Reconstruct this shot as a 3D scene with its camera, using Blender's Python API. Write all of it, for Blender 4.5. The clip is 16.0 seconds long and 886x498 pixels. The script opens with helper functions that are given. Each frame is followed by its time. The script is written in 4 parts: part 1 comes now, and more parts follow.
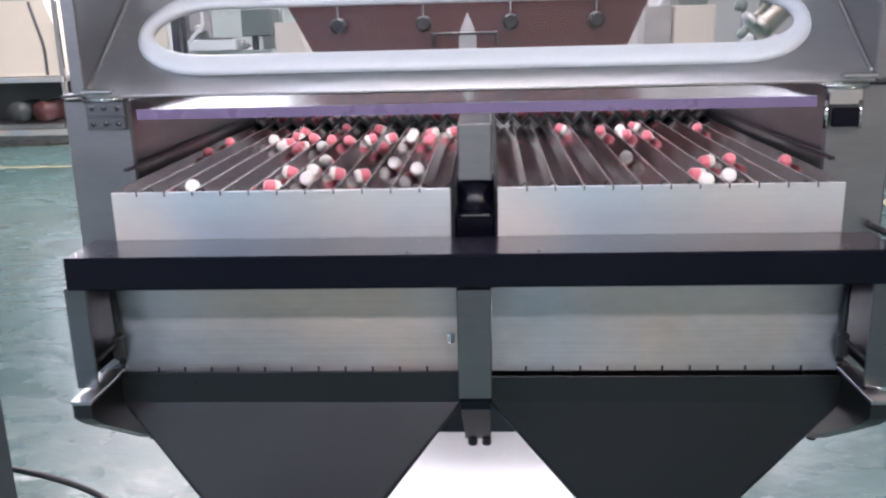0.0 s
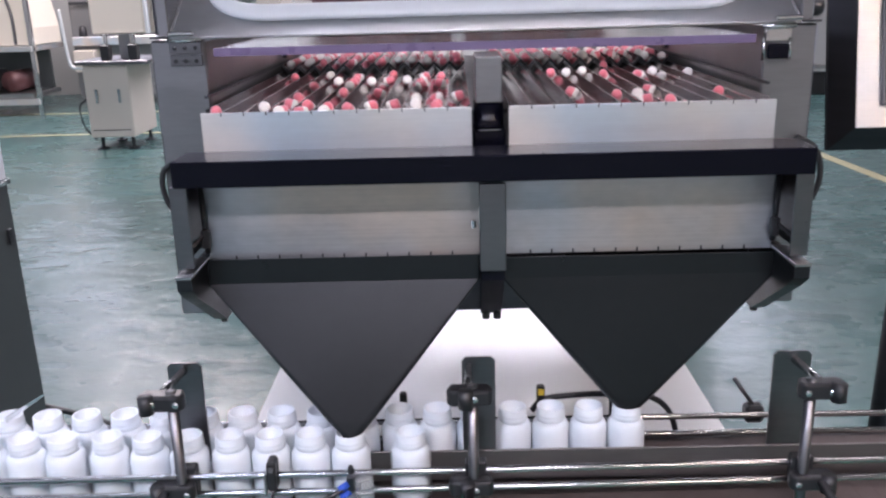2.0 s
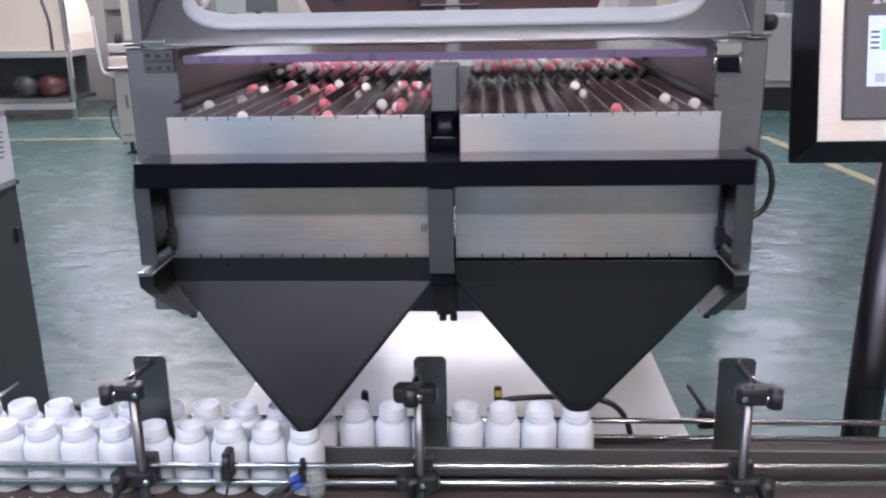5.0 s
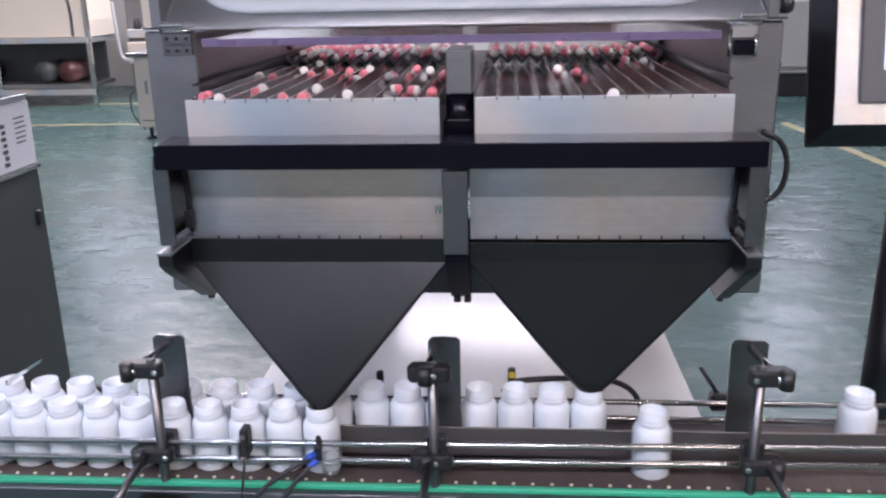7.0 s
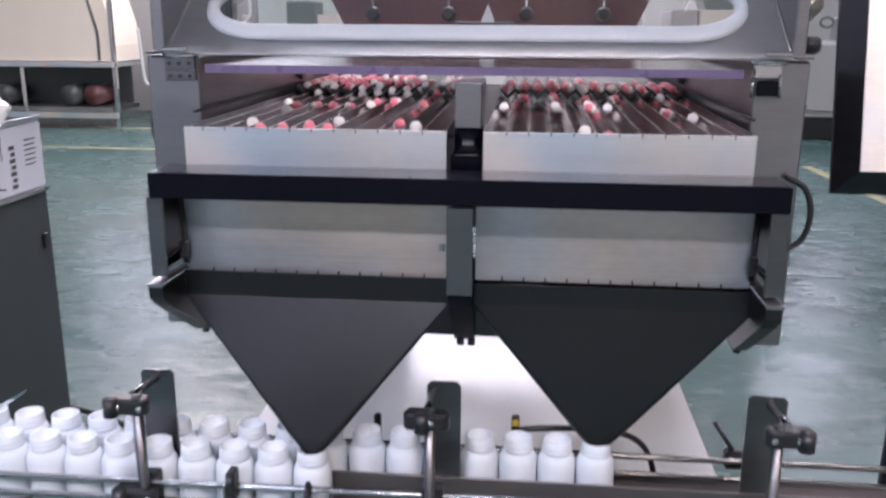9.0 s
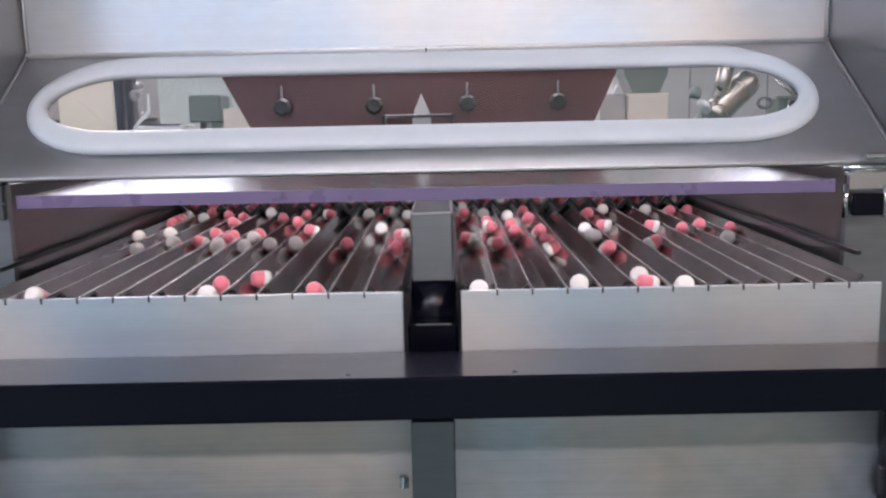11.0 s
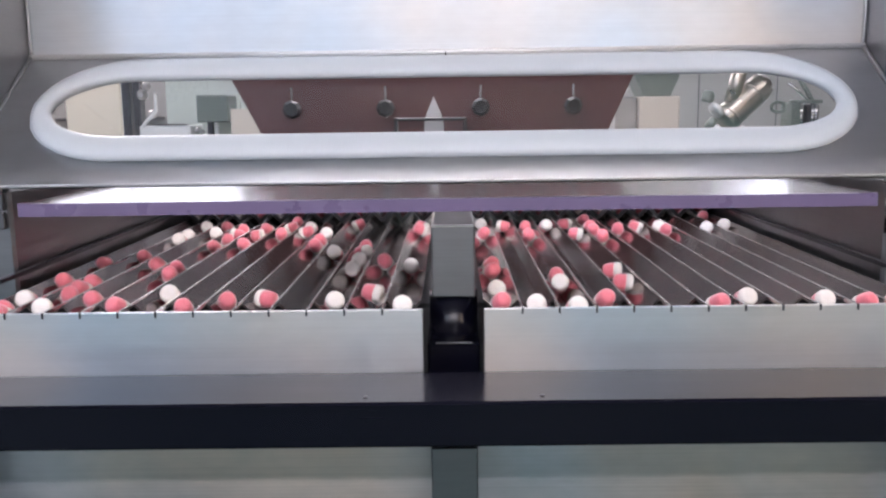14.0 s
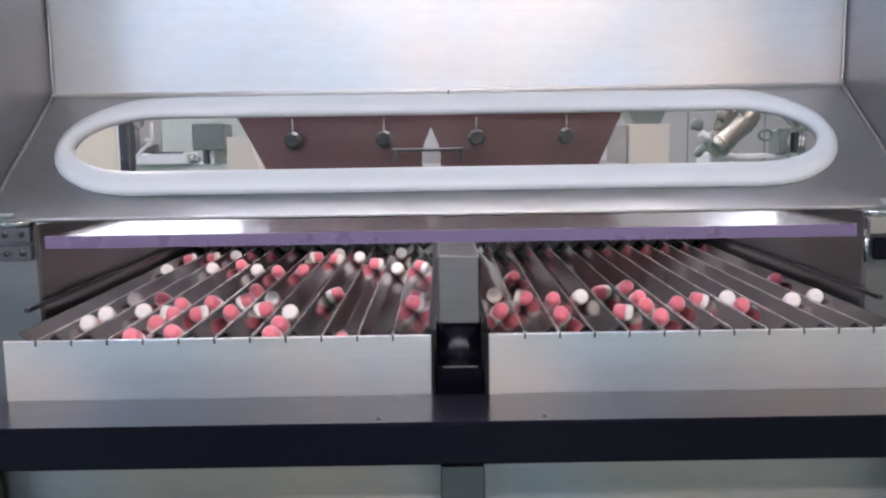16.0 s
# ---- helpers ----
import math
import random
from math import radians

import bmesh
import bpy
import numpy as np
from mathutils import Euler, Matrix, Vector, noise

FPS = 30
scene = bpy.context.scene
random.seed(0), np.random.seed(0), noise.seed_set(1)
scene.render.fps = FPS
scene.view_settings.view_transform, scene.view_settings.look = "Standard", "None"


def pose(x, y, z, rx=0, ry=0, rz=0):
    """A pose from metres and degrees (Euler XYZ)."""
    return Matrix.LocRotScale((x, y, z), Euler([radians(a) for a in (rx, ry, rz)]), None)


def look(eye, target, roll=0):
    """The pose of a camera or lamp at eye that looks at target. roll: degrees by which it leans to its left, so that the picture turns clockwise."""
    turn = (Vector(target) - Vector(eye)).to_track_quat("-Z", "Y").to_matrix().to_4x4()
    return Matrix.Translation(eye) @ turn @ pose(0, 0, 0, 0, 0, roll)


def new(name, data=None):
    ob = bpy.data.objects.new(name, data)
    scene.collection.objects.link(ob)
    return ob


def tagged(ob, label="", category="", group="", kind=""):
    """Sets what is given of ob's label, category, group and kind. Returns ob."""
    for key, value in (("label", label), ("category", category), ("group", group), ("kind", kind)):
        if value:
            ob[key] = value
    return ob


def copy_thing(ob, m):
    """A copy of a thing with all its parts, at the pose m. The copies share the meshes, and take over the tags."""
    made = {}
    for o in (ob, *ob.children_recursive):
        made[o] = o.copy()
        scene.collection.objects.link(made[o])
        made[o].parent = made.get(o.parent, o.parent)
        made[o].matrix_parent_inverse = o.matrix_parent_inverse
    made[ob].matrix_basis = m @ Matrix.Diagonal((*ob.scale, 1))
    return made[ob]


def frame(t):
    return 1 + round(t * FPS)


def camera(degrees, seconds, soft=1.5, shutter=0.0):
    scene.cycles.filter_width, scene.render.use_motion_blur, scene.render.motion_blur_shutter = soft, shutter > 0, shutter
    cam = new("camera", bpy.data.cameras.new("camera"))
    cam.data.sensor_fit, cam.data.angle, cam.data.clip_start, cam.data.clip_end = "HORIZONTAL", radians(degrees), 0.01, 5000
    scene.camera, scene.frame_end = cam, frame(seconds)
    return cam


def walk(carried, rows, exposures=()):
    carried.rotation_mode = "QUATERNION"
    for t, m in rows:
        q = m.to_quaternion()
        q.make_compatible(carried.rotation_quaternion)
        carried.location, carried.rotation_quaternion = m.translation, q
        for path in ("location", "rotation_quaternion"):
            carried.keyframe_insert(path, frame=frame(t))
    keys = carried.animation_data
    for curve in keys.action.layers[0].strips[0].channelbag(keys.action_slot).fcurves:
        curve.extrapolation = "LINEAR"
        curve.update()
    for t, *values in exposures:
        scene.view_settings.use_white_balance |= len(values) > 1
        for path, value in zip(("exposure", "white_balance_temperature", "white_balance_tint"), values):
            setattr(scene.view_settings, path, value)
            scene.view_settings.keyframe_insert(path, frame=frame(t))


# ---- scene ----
cam = camera(54.2, 16.0, soft=2.3, shutter=0.5)
PATH = [
    (0, (0.024, 0.071, 1.539), (-0.09, 2.0, 1.024), -1.5),
    (0.5, (0.006, 0.02, 1.549), (-0.103, 1.952, 1.046), -1.4),
    (1, (-0.01, -0.056, 1.547), (-0.104, 1.878, 1.047), -1.4),
    (1.5, (-0.026, -0.143, 1.527), (-0.075, 1.768, 0.942), -1.4),
    (2, (-0.043, -0.208, 1.52), (-0.08, 1.706, 0.941), -1.6),
    (2.5, (-0.034, -0.232, 1.519), (-0.065, 1.681, 0.935), -1.4),
    (3, (0.013, -0.249, 1.52), (-0.122, 1.667, 0.961), -1.5),
    (3.5, (0.044, -0.25, 1.522), (-0.02, 1.67, 0.965), -1.0),
    (4, (0.058, -0.249, 1.52), (-0.025, 1.674, 0.974), -0.9),
    (4.2, (0.067, -0.249, 1.52), (-0.023, 1.673, 0.977), -1.0),
    (6.3, (0.077, -0.255, 1.522), (-0.056, 1.654, 0.939), -1.0),
    (6.5, (0.078, -0.257, 1.519), (-0.059, 1.653, 0.94), -1.1),
    (7, (0.079, -0.263, 1.517), (-0.071, 1.644, 0.932), -1.2),
    (7.5, (0.087, -0.266, 1.518), (-0.074, 1.638, 0.927), -1.3),
    (8, (0.088, -0.263, 1.515), (-0.065, 1.644, 0.931), -1.1),
    (8.5, (0.096, -0.256, 1.51), (-0.087, 1.656, 0.952), -0.7),
    (9, (0.094, -0.203, 1.51), (-0.097, 1.721, 0.998), 0.3),
    (9.5, (0.029, -0.037, 1.529), (-0.053, 1.922, 1.134), -0.7),
    (10, (-0.014, 0.102, 1.538), (-0.012, 2.077, 1.222), -1.4),
    (10.2, (-0.004, 0.145, 1.527), (0.001, 2.119, 1.209), -1.4),
    (12.3, (0.024, 0.296, 1.517), (-0.004, 2.268, 1.186), -0.8),
    (12.5, (0.016, 0.298, 1.523), (0.001, 2.268, 1.18), -0.5),
    (13, (0.007, 0.307, 1.523), (-0.002, 2.275, 1.17), -0.4),
    (13.5, (-0.001, 0.303, 1.525), (-0.012, 2.273, 1.18), -0.5),
    (14, (0.003, 0.295, 1.525), (-0.015, 2.269, 1.204), -0.8),
    (14.5, (0.005, 0.287, 1.526), (-0.015, 2.264, 1.224), -0.9),
    (15, (0.004, 0.278, 1.53), (-0.022, 2.257, 1.242), -1.0),
    (15.5, (-0.005, 0.268, 1.532), (-0.029, 2.249, 1.258), -0.9),
    (16, (-0.01, 0.249, 1.536), (-0.008, 2.232, 1.273), -0.9),
]
walk(cam, [(t, look(eye, target, roll)) for t, eye, target, roll in PATH], [(0, -0.03, 6050, 25), (1, -0.14, 6040, 26), (2, -0.35, 6010, 28), (4, -0.42, 6000, 29), (9, -0.41, 6000, 29), (10, -0.4, 6050, 27), (12.5, -0.27, 6150, 24), (16, -0.26, 6150, 24)])

# ---- world and light ----
world = bpy.data.worlds.new("world")
scene.world = world
world.use_nodes = True
wn = world.node_tree.nodes
sky = wn.new("ShaderNodeTexSky")
sky.sky_type, sky.sun_disc = "NISHITA", False
sky.sun_elevation, sky.sun_rotation = radians(40), radians(200)
world.node_tree.links.new(sky.outputs[0], wn["Background"].inputs[0])
wn["Background"].inputs[1].default_value = 0.1


def area_lamp(name, eye, target, sx, sy, watts, colour=(1, 1, 1)):
    data = bpy.data.lights.new(name, "AREA")
    data.shape, data.size, data.size_y, data.energy, data.color = "RECTANGLE", sx, sy, watts, colour
    ob = new(name, data)
    ob.matrix_basis = look(eye, target)
    return ob


# area lights at the walls for unseen windows, and added rows of unseen ceiling lamps
LAMPS = [(lx, ly) for lx in (-4.2, 0.0, 4.2) for ly in (-3.5, 2.0, 8.2, 11.6)]
for wx, wide, watts, tint in ((-4.6, 2.6, 55, (0.84, 0.92, 1.0)), (0.9, 1.9, 28, (1.0, 0.98, 0.93)), (5.0, 2.4, 14, (1.0, 0.95, 0.86))):
    area_lamp("unseen_window_fill", (wx, -7.85, 2.5), (wx * 0.6, 0, 1.2), wide, 2.3, watts, tint)
area_lamp("unseen_window_fill", (-8.85, 3, 3.6), (0, 4, 0.5), 14, 1.8, 85, (0.82, 0.91, 1.0))
area_lamp("unseen_window_fill", (-3.1, 13.85, 3.6), (-1, 2, 0.7), 8.5, 2.0, 185, (0.86, 0.93, 1.0))
area_lamp("unseen_window_fill", (4.7, 13.85, 3.7), (2, 2, 0.5), 1.1, 1.7, 40, (0.92, 0.96, 1.0))
POWER = {-3.5: (340, 400, 310), 2.0: (60, 200, 60), 8.2: (340, 200, 80), 11.6: (320, 240, 130)}
COOL, PLAIN, WARM, AMBER = (0.8, 0.91, 1.0), (1.0, 0.985, 0.94), (1.0, 0.93, 0.82), (1.0, 0.83, 0.6)
TINT = {-3.5: (COOL, PLAIN, AMBER), 2.0: (COOL, PLAIN, WARM), 8.2: (WARM, PLAIN, PLAIN), 11.6: (WARM, PLAIN, PLAIN)}  # tints set so the plates run from bluish left to yellowish right
for lx, ly in LAMPS:
    area_lamp("unseen_ceiling_lamp", (lx, ly, 4.72), (lx, ly, 0), 3.0, 0.4, POWER[ly][round(lx / 4.2) + 1], TINT[ly][round(lx / 4.2) + 1])


# ---- materials ----
def material(name, colour, rough=0.5, metal=0.0, vary=0.12, scale=6.0, stretch=(1, 1, 1), bump=0.0, bump_scale=60.0,
             fine=0.0, sheen=0.0, spec=0.5, ior=1.5, emit=0.0, transmission=0.0, alpha=1.0, coat=0.0, rough_vary=0.08, island=0.0, relief=0.002, hairline=0.0, wave=0.0, tone=0.0):
    m = bpy.data.materials.new(name)
    m.use_nodes = True
    n, l = m.node_tree.nodes, m.node_tree.links
    b = n["Principled BSDF"]
    tc = n.new("ShaderNodeTexCoord")
    mp = n.new("ShaderNodeMapping")
    mp.inputs["Scale"].default_value = stretch
    l.new(tc.outputs["Object"], mp.inputs[0])
    big = n.new("ShaderNodeTexNoise")
    big.inputs["Scale"].default_value, big.inputs["Detail"].default_value = scale, 4
    l.new(mp.outputs[0], big.inputs[0])
    small = n.new("ShaderNodeTexNoise")
    small.inputs["Scale"].default_value, small.inputs["Detail"].default_value = bump_scale, 3
    l.new(mp.outputs[0], small.inputs[0])
    mix = n.new("ShaderNodeMix")
    mix.data_type = "RGBA"
    c = Vector(colour)
    mix.inputs[6].default_value = (*(c * (1 - vary)), 1)
    mix.inputs[7].default_value = (*[min(1, v) for v in c * (1 + vary)], 1)
    add = n.new("ShaderNodeMath")
    add.operation = "MULTIPLY_ADD"
    l.new(small.outputs[0], add.inputs[0])
    add.inputs[1].default_value = 0.35
    l.new(big.outputs[0], add.inputs[2])
    sub = n.new("ShaderNodeMath")
    sub.operation, sub.use_clamp = "SUBTRACT", True
    l.new(add.outputs[0], sub.inputs[0])
    sub.inputs[1].default_value = 0.175
    fac = sub.outputs[0]
    if island:
        oi = n.new("ShaderNodeObjectInfo")
        md = n.new("ShaderNodeMix")
        md.inputs[0].default_value = island
        l.new(fac, md.inputs[2])
        l.new(oi.outputs["Random"], md.inputs[3])
        fac = md.outputs[0]
    if hairline:
        hm = n.new("ShaderNodeMapping")
        hm.inputs["Scale"].default_value = (4, 4, 900)
        l.new(tc.outputs["Object"], hm.inputs[0])
        hn = n.new("ShaderNodeTexNoise")
        hn.inputs["Scale"].default_value, hn.inputs["Detail"].default_value = 1.0, 2
        l.new(hm.outputs[0], hn.inputs[0])
        hx = n.new("ShaderNodeMix")
        hx.inputs[0].default_value = hairline * 2
        l.new(fac, hx.inputs[2])
        l.new(hn.outputs[0], hx.inputs[3])
        wide = n.new("ShaderNodeMapRange")
        wide.inputs["From Min"].default_value, wide.inputs["From Max"].default_value = 0.3, 0.7
        l.new(hx.outputs[0], wide.inputs[0])
        fac = wide.outputs[0]
    l.new(fac, mix.inputs[0])
    if tone:  # mottled stains, and cool and warm reflections put into the colour as clouds
        tn = n.new("ShaderNodeTexNoise")
        tn.inputs["Scale"].default_value, tn.inputs["Detail"].default_value = 3.2, 3
        l.new(tc.outputs["Object"], tn.inputs[0])
        tw = n.new("ShaderNodeMapRange")
        tw.inputs["From Min"].default_value, tw.inputs["From Max"].default_value = 0.35, 0.65
        l.new(tn.outputs[0], tw.inputs[0])
        th = n.new("ShaderNodeMix")
        th.data_type = "RGBA"
        th.inputs[6].default_value = (1 - tone, 1 - tone * 0.5, 1, 1)
        th.inputs[7].default_value = (1, 1 - tone * 0.55, 1 - tone, 1)
        l.new(tw.outputs[0], th.inputs[0])
        tm = n.new("ShaderNodeMix")
        tm.data_type, tm.blend_type = "RGBA", "MULTIPLY"
        tm.inputs[0].default_value = 1.0
        l.new(mix.outputs[2], tm.inputs[6])
        l.new(th.outputs[2], tm.inputs[7])
        l.new(tm.outputs[2], b.inputs["Base Color"])
    else:
        l.new(mix.outputs[2], b.inputs["Base Color"])
    rr = n.new("ShaderNodeMapRange")
    rr.inputs["To Min"].default_value, rr.inputs["To Max"].default_value = max(0.02, rough - rough_vary), min(1, rough + rough_vary)
    cloud = n.new("ShaderNodeTexNoise")
    cloud.inputs["Scale"].default_value, cloud.inputs["Detail"].default_value = scale * 0.9, 3
    l.new(tc.outputs["Object"], cloud.inputs[0])
    both = n.new("ShaderNodeMath")
    both.operation = "MULTIPLY_ADD"
    l.new(small.outputs[0], both.inputs[0])
    both.inputs[1].default_value = 0.4
    half = n.new("ShaderNodeMath")
    half.operation = "MULTIPLY"
    half.inputs[1].default_value = 0.6
    l.new(cloud.outputs[0], half.inputs[0])
    l.new(half.outputs[0], both.inputs[2])
    l.new(both.outputs[0], rr.inputs[0])
    rr.inputs["From Min"].default_value, rr.inputs["From Max"].default_value = 0.25, 0.75
    if transmission == 1.0 and rough < 0.02:
        b.inputs["Roughness"].default_value = 0.0
    else:
        l.new(rr.outputs[0], b.inputs["Roughness"])
    b.inputs["Metallic"].default_value = metal
    b.inputs["Specular IOR Level"].default_value = spec
    b.inputs["IOR"].default_value = ior
    b.inputs["Sheen Weight"].default_value, b.inputs["Sheen Roughness"].default_value = sheen, 0.45
    b.inputs["Transmission Weight"].default_value = transmission
    b.inputs["Alpha"].default_value = alpha
    b.inputs["Coat Weight"].default_value = coat
    if emit:
        b.inputs["Emission Color"].default_value = (*colour, 1)
        b.inputs["Emission Strength"].default_value = emit
    if bump:
        bp = n.new("ShaderNodeBump")
        bp.inputs["Strength"].default_value, bp.inputs["Distance"].default_value = bump, relief
        l.new(small.outputs[0], bp.inputs["Height"])
        if wave:  # sheet metal is never quite flat
            dent = n.new("ShaderNodeTexNoise")
            dent.inputs["Scale"].default_value, dent.inputs["Detail"].default_value = 5.0, 1
            l.new(tc.outputs["Object"], dent.inputs[0])
            bd = n.new("ShaderNodeBump")
            bd.inputs["Strength"].default_value, bd.inputs["Distance"].default_value = 1.0, wave
            l.new(dent.outputs[0], bd.inputs["Height"])
            l.new(bd.outputs[0], bp.inputs["Normal"])
        l.new(bp.outputs[0], b.inputs["Normal"])
    return m


BRUSH = (0.25, 1, 14)
steel = material("brushed_steel", (0.46, 0.455, 0.455), 0.33, 1.0, 0.16, 4, (0.7, 1, 2.2), 0.04, 60, rough_vary=0.1, hairline=0.08, wave=0.0015, tone=0.05)
steel_plate = material("plate_steel", (0.84, 0.84, 0.835), 0.42, 0.9, 0.09, 4, (0.8, 1, 1.6), 0.04, 60, rough_vary=0.14, hairline=0.12, wave=0.0025, tone=0.2)
# brown-dark base puts the dark, reddish surroundings mirrored in the lanes into the colour
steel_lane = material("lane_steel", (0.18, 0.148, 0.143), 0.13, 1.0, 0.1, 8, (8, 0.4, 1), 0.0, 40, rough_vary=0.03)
# stainless again, its base darkened in place of the dark hall it reflects
steel_dark = material("dark_steel", (0.085, 0.085, 0.095), 0.34, 1.0, 0.14, 4, BRUSH, 0.05, 30)
# near-black base stands in for the dark floor and conveyor mirrored in stainless chutes
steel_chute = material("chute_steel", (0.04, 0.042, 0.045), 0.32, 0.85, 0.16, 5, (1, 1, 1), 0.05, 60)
steel_mirror = material("polished_steel", (0.75, 0.75, 0.75), 0.12, 1.0, 0.05, 10)
black_metal = material("black_metal", (0.003, 0.003, 0.007), 0.22, 0.0, 0.2, 8, BRUSH, 0.02, 40, spec=0.19)
black_plastic = material("black_plastic", (0.018, 0.018, 0.02), 0.35, 0, 0.2, 20, bump=0.06, bump_scale=120)
rubber_white = material("gasket_rubber", (0.5, 0.54, 0.575), 0.38, 0, 0.06, 12, bump=0.03, bump_scale=80)
white_plastic = material("bottle_plastic", (0.76, 0.81, 0.86), 0.34, 0, 0.05, 20, bump=0.02, bump_scale=90)
belt_mat = material("belt_plastic", (0.075, 0.054, 0.05), 0.6, 0, 0.25, 30, bump=0.1, bump_scale=150)
joint_mat = material("belt_joint_shade", (0.07, 0.05, 0.045), 0.6, 0, 0.2, 30)
green_mat = material("wear_strip", (0.03, 0.42, 0.25), 0.4, 0, 0.1, 20)
nub_mat = material("belt_pin", (0.6, 0.56, 0.42), 0.45, 0, 0.1, 20)
acrylic = material("acrylic", (0.95, 0.94, 0.97), 0.13, 0, 0.01, 5, transmission=1.0, rough_vary=0.03)
acrylic_edge = material("acrylic_edge", (0.15, 0.115, 0.21), 0.3, 0, 0.1, 20)
glass = material("pane_glass", (1, 1, 1), 0.0, 0, 0.0, 5, transmission=1.0, ior=1.25)
white_paint = material("white_paint", (0.75, 0.765, 0.77), 0.15, 0, 0.04, 3, spec=0.5, rough_vary=0.02)
# a dimmer copy of the brushed steel, for parts that reflect dark surroundings
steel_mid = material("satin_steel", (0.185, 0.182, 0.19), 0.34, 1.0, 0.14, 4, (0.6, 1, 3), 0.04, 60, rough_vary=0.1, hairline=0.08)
hood_steel = material("hood_steel", (0.6, 0.605, 0.62), 0.36, 1.0, 0.1, 3, (0.7, 1, 1.6), 0.04, 60, rough_vary=0.1, hairline=0.06, wave=0.0012, tone=0.05)
# the same steel far paler, for the bright lines along edges
ridge_steel = material("ridge_steel", (0.86, 0.84, 0.82), 0.22, 1.0, 0.06, 20)
rail_steel = material("rail_steel", (0.55, 0.545, 0.55), 0.2, 1.0, 0.03, 3, (0.3, 1, 1), rough_vary=0.02)
# paler, rougher steel: the bright line along the folds is put into its colour
white_fold = material("pale_fold_steel", (0.72, 0.72, 0.71), 0.5, 0.6, 0.15, 20)
steel_warm = material("stained_steel", (0.2, 0.188, 0.185), 0.42, 0.85, 0.14, 6, (0.6, 1, 2), 0.04, 60, hairline=0.08)
steel_drop = material("drop_box_steel", (0.56, 0.56, 0.565), 0.52, 1.0, 0.22, 4, (0.8, 1, 1.6), 0.04, 60, rough_vary=0.14, hairline=0.12, wave=0.0025, tone=0.26)
red_panel = material("hopper_red", (0.11, 0.045, 0.045), 0.32, 0.2, 0.3, 3)
pink = material("gummy_red", (0.72, 0.17, 0.21), 0.5, 0, 0.3, 120, bump=0.5, bump_scale=700, island=0.4, sheen=0.55)
cream = material("gummy_white", (0.76, 0.71, 0.67), 0.55, 0, 0.06, 120, bump=0.5, bump_scale=700)
floor_mat = material("floor_epoxy", (0.055, 0.112, 0.108), 0.25, 0, 0.5, 0.9, (1, 1.5, 1), 1.0, 4.5, rough_vary=0.17, relief=0.0105, spec=0.38)
line_mat = material("floor_line", (0.36, 0.33, 0.19), 0.4, 0, 0.3, 5)
wall_mat = material("wall_paint", (0.4, 0.4, 0.39), 0.7, 0, 0.06, 1.2, bump=0.05)
ceiling_mat = material("ceiling_paint", (0.36, 0.36, 0.37), 0.8, 0, 0.05, 1.0)
cream_paint = material("machine_paint", (0.56, 0.505, 0.44), 0.45, 0, 0.06, 3, bump=0.03)
grey_paint = material("grey_machine_paint", (0.2, 0.2, 0.205), 0.4, 0.2, 0.12, 2)
column_steel = material("column_steel", (0.28, 0.275, 0.285), 0.36, 1.0, 0.14, 4, (0.6, 1, 3), 0.04, 60, rough_vary=0.1, hairline=0.1, wave=0.001)
guard_mat = material("guard_panel", (0.55, 0.6, 0.57), 0.3, 0, 0.08, 4)
door_mat = material("door_paint", (0.75, 0.68, 0.58), 0.4, 0, 0.05, 3)
head_mat = material("grey_green_casting", (0.13, 0.16, 0.145), 0.45, 0.2, 0.15, 8)
satin = material("satin_drum_steel", (0.5, 0.47, 0.42), 0.3, 1.0, 0.12, 6, rough_vary=0.08)
cabinet_mat = material("dark_cabinet", (0.075, 0.085, 0.085), 0.45, 0.3, 0.15, 3, bump=0.04)
carton_mat = material("carton_board", (0.68, 0.69, 0.73), 0.75, 0, 0.06, 6, bump=0.08)
print_mat = material("carton_print", (0.08, 0.08, 0.09), 0.7, 0, 0.1, 20)
bag_mat = material("plastic_bag", (0.78, 0.75, 0.71), 0.22, 0, 0.12, 9, alpha=0.9)
screen_mat = material("screen_glow", (0.55, 0.65, 0.9), 0.2, 0, 0.02, 4, emit=0.9)
screen_green = material("screen_key", (0.3, 0.75, 0.4), 0.2, 0, 0.02, 4, emit=0.7)
bezel_mat = material("screen_bezel", (0.13, 0.13, 0.14), 0.4, 0, 0.1, 12)
amber_mat = material("amber_lens", (0.75, 0.55, 0.06), 0.3, 0, 0.1, 20)
blue_mat = material("blue_plastic", (0.03, 0.09, 0.5), 0.4, 0, 0.1, 20)
teal_mat = material("blue_tray", (0.1, 0.32, 0.42), 0.4, 0, 0.15, 20)
clear_mat = material("clear_plastic", (0.9, 0.92, 0.93), 0.08, 0, 0.02, 10, transmission=0.85)


# ---- mesh helpers ----
def origin(ob):
    p = Vector((0, 0, 0))
    while ob:
        p += ob.location
        ob = ob.parent
    return p


def part(name, bm, mat, parent=None, label="", smooth=False):
    """Links a bmesh in world metres as one mesh object under a thing or a part."""
    o = origin(parent) if parent else Vector((0, 0, 0))
    if parent:
        bmesh.ops.translate(bm, verts=bm.verts, vec=-o)
    bmesh.ops.recalc_face_normals(bm, faces=bm.faces)
    me = bpy.data.meshes.new(name)
    bm.to_mesh(me)
    bm.free()
    for m in (mat if isinstance(mat, (list, tuple)) else [mat]):
        me.materials.append(m)
    if smooth:
        for p in me.polygons:
            p.use_smooth = True
    ob = new(name, me)
    if parent:
        ob.parent = parent
    if label:
        ob["label"] = label
    return ob


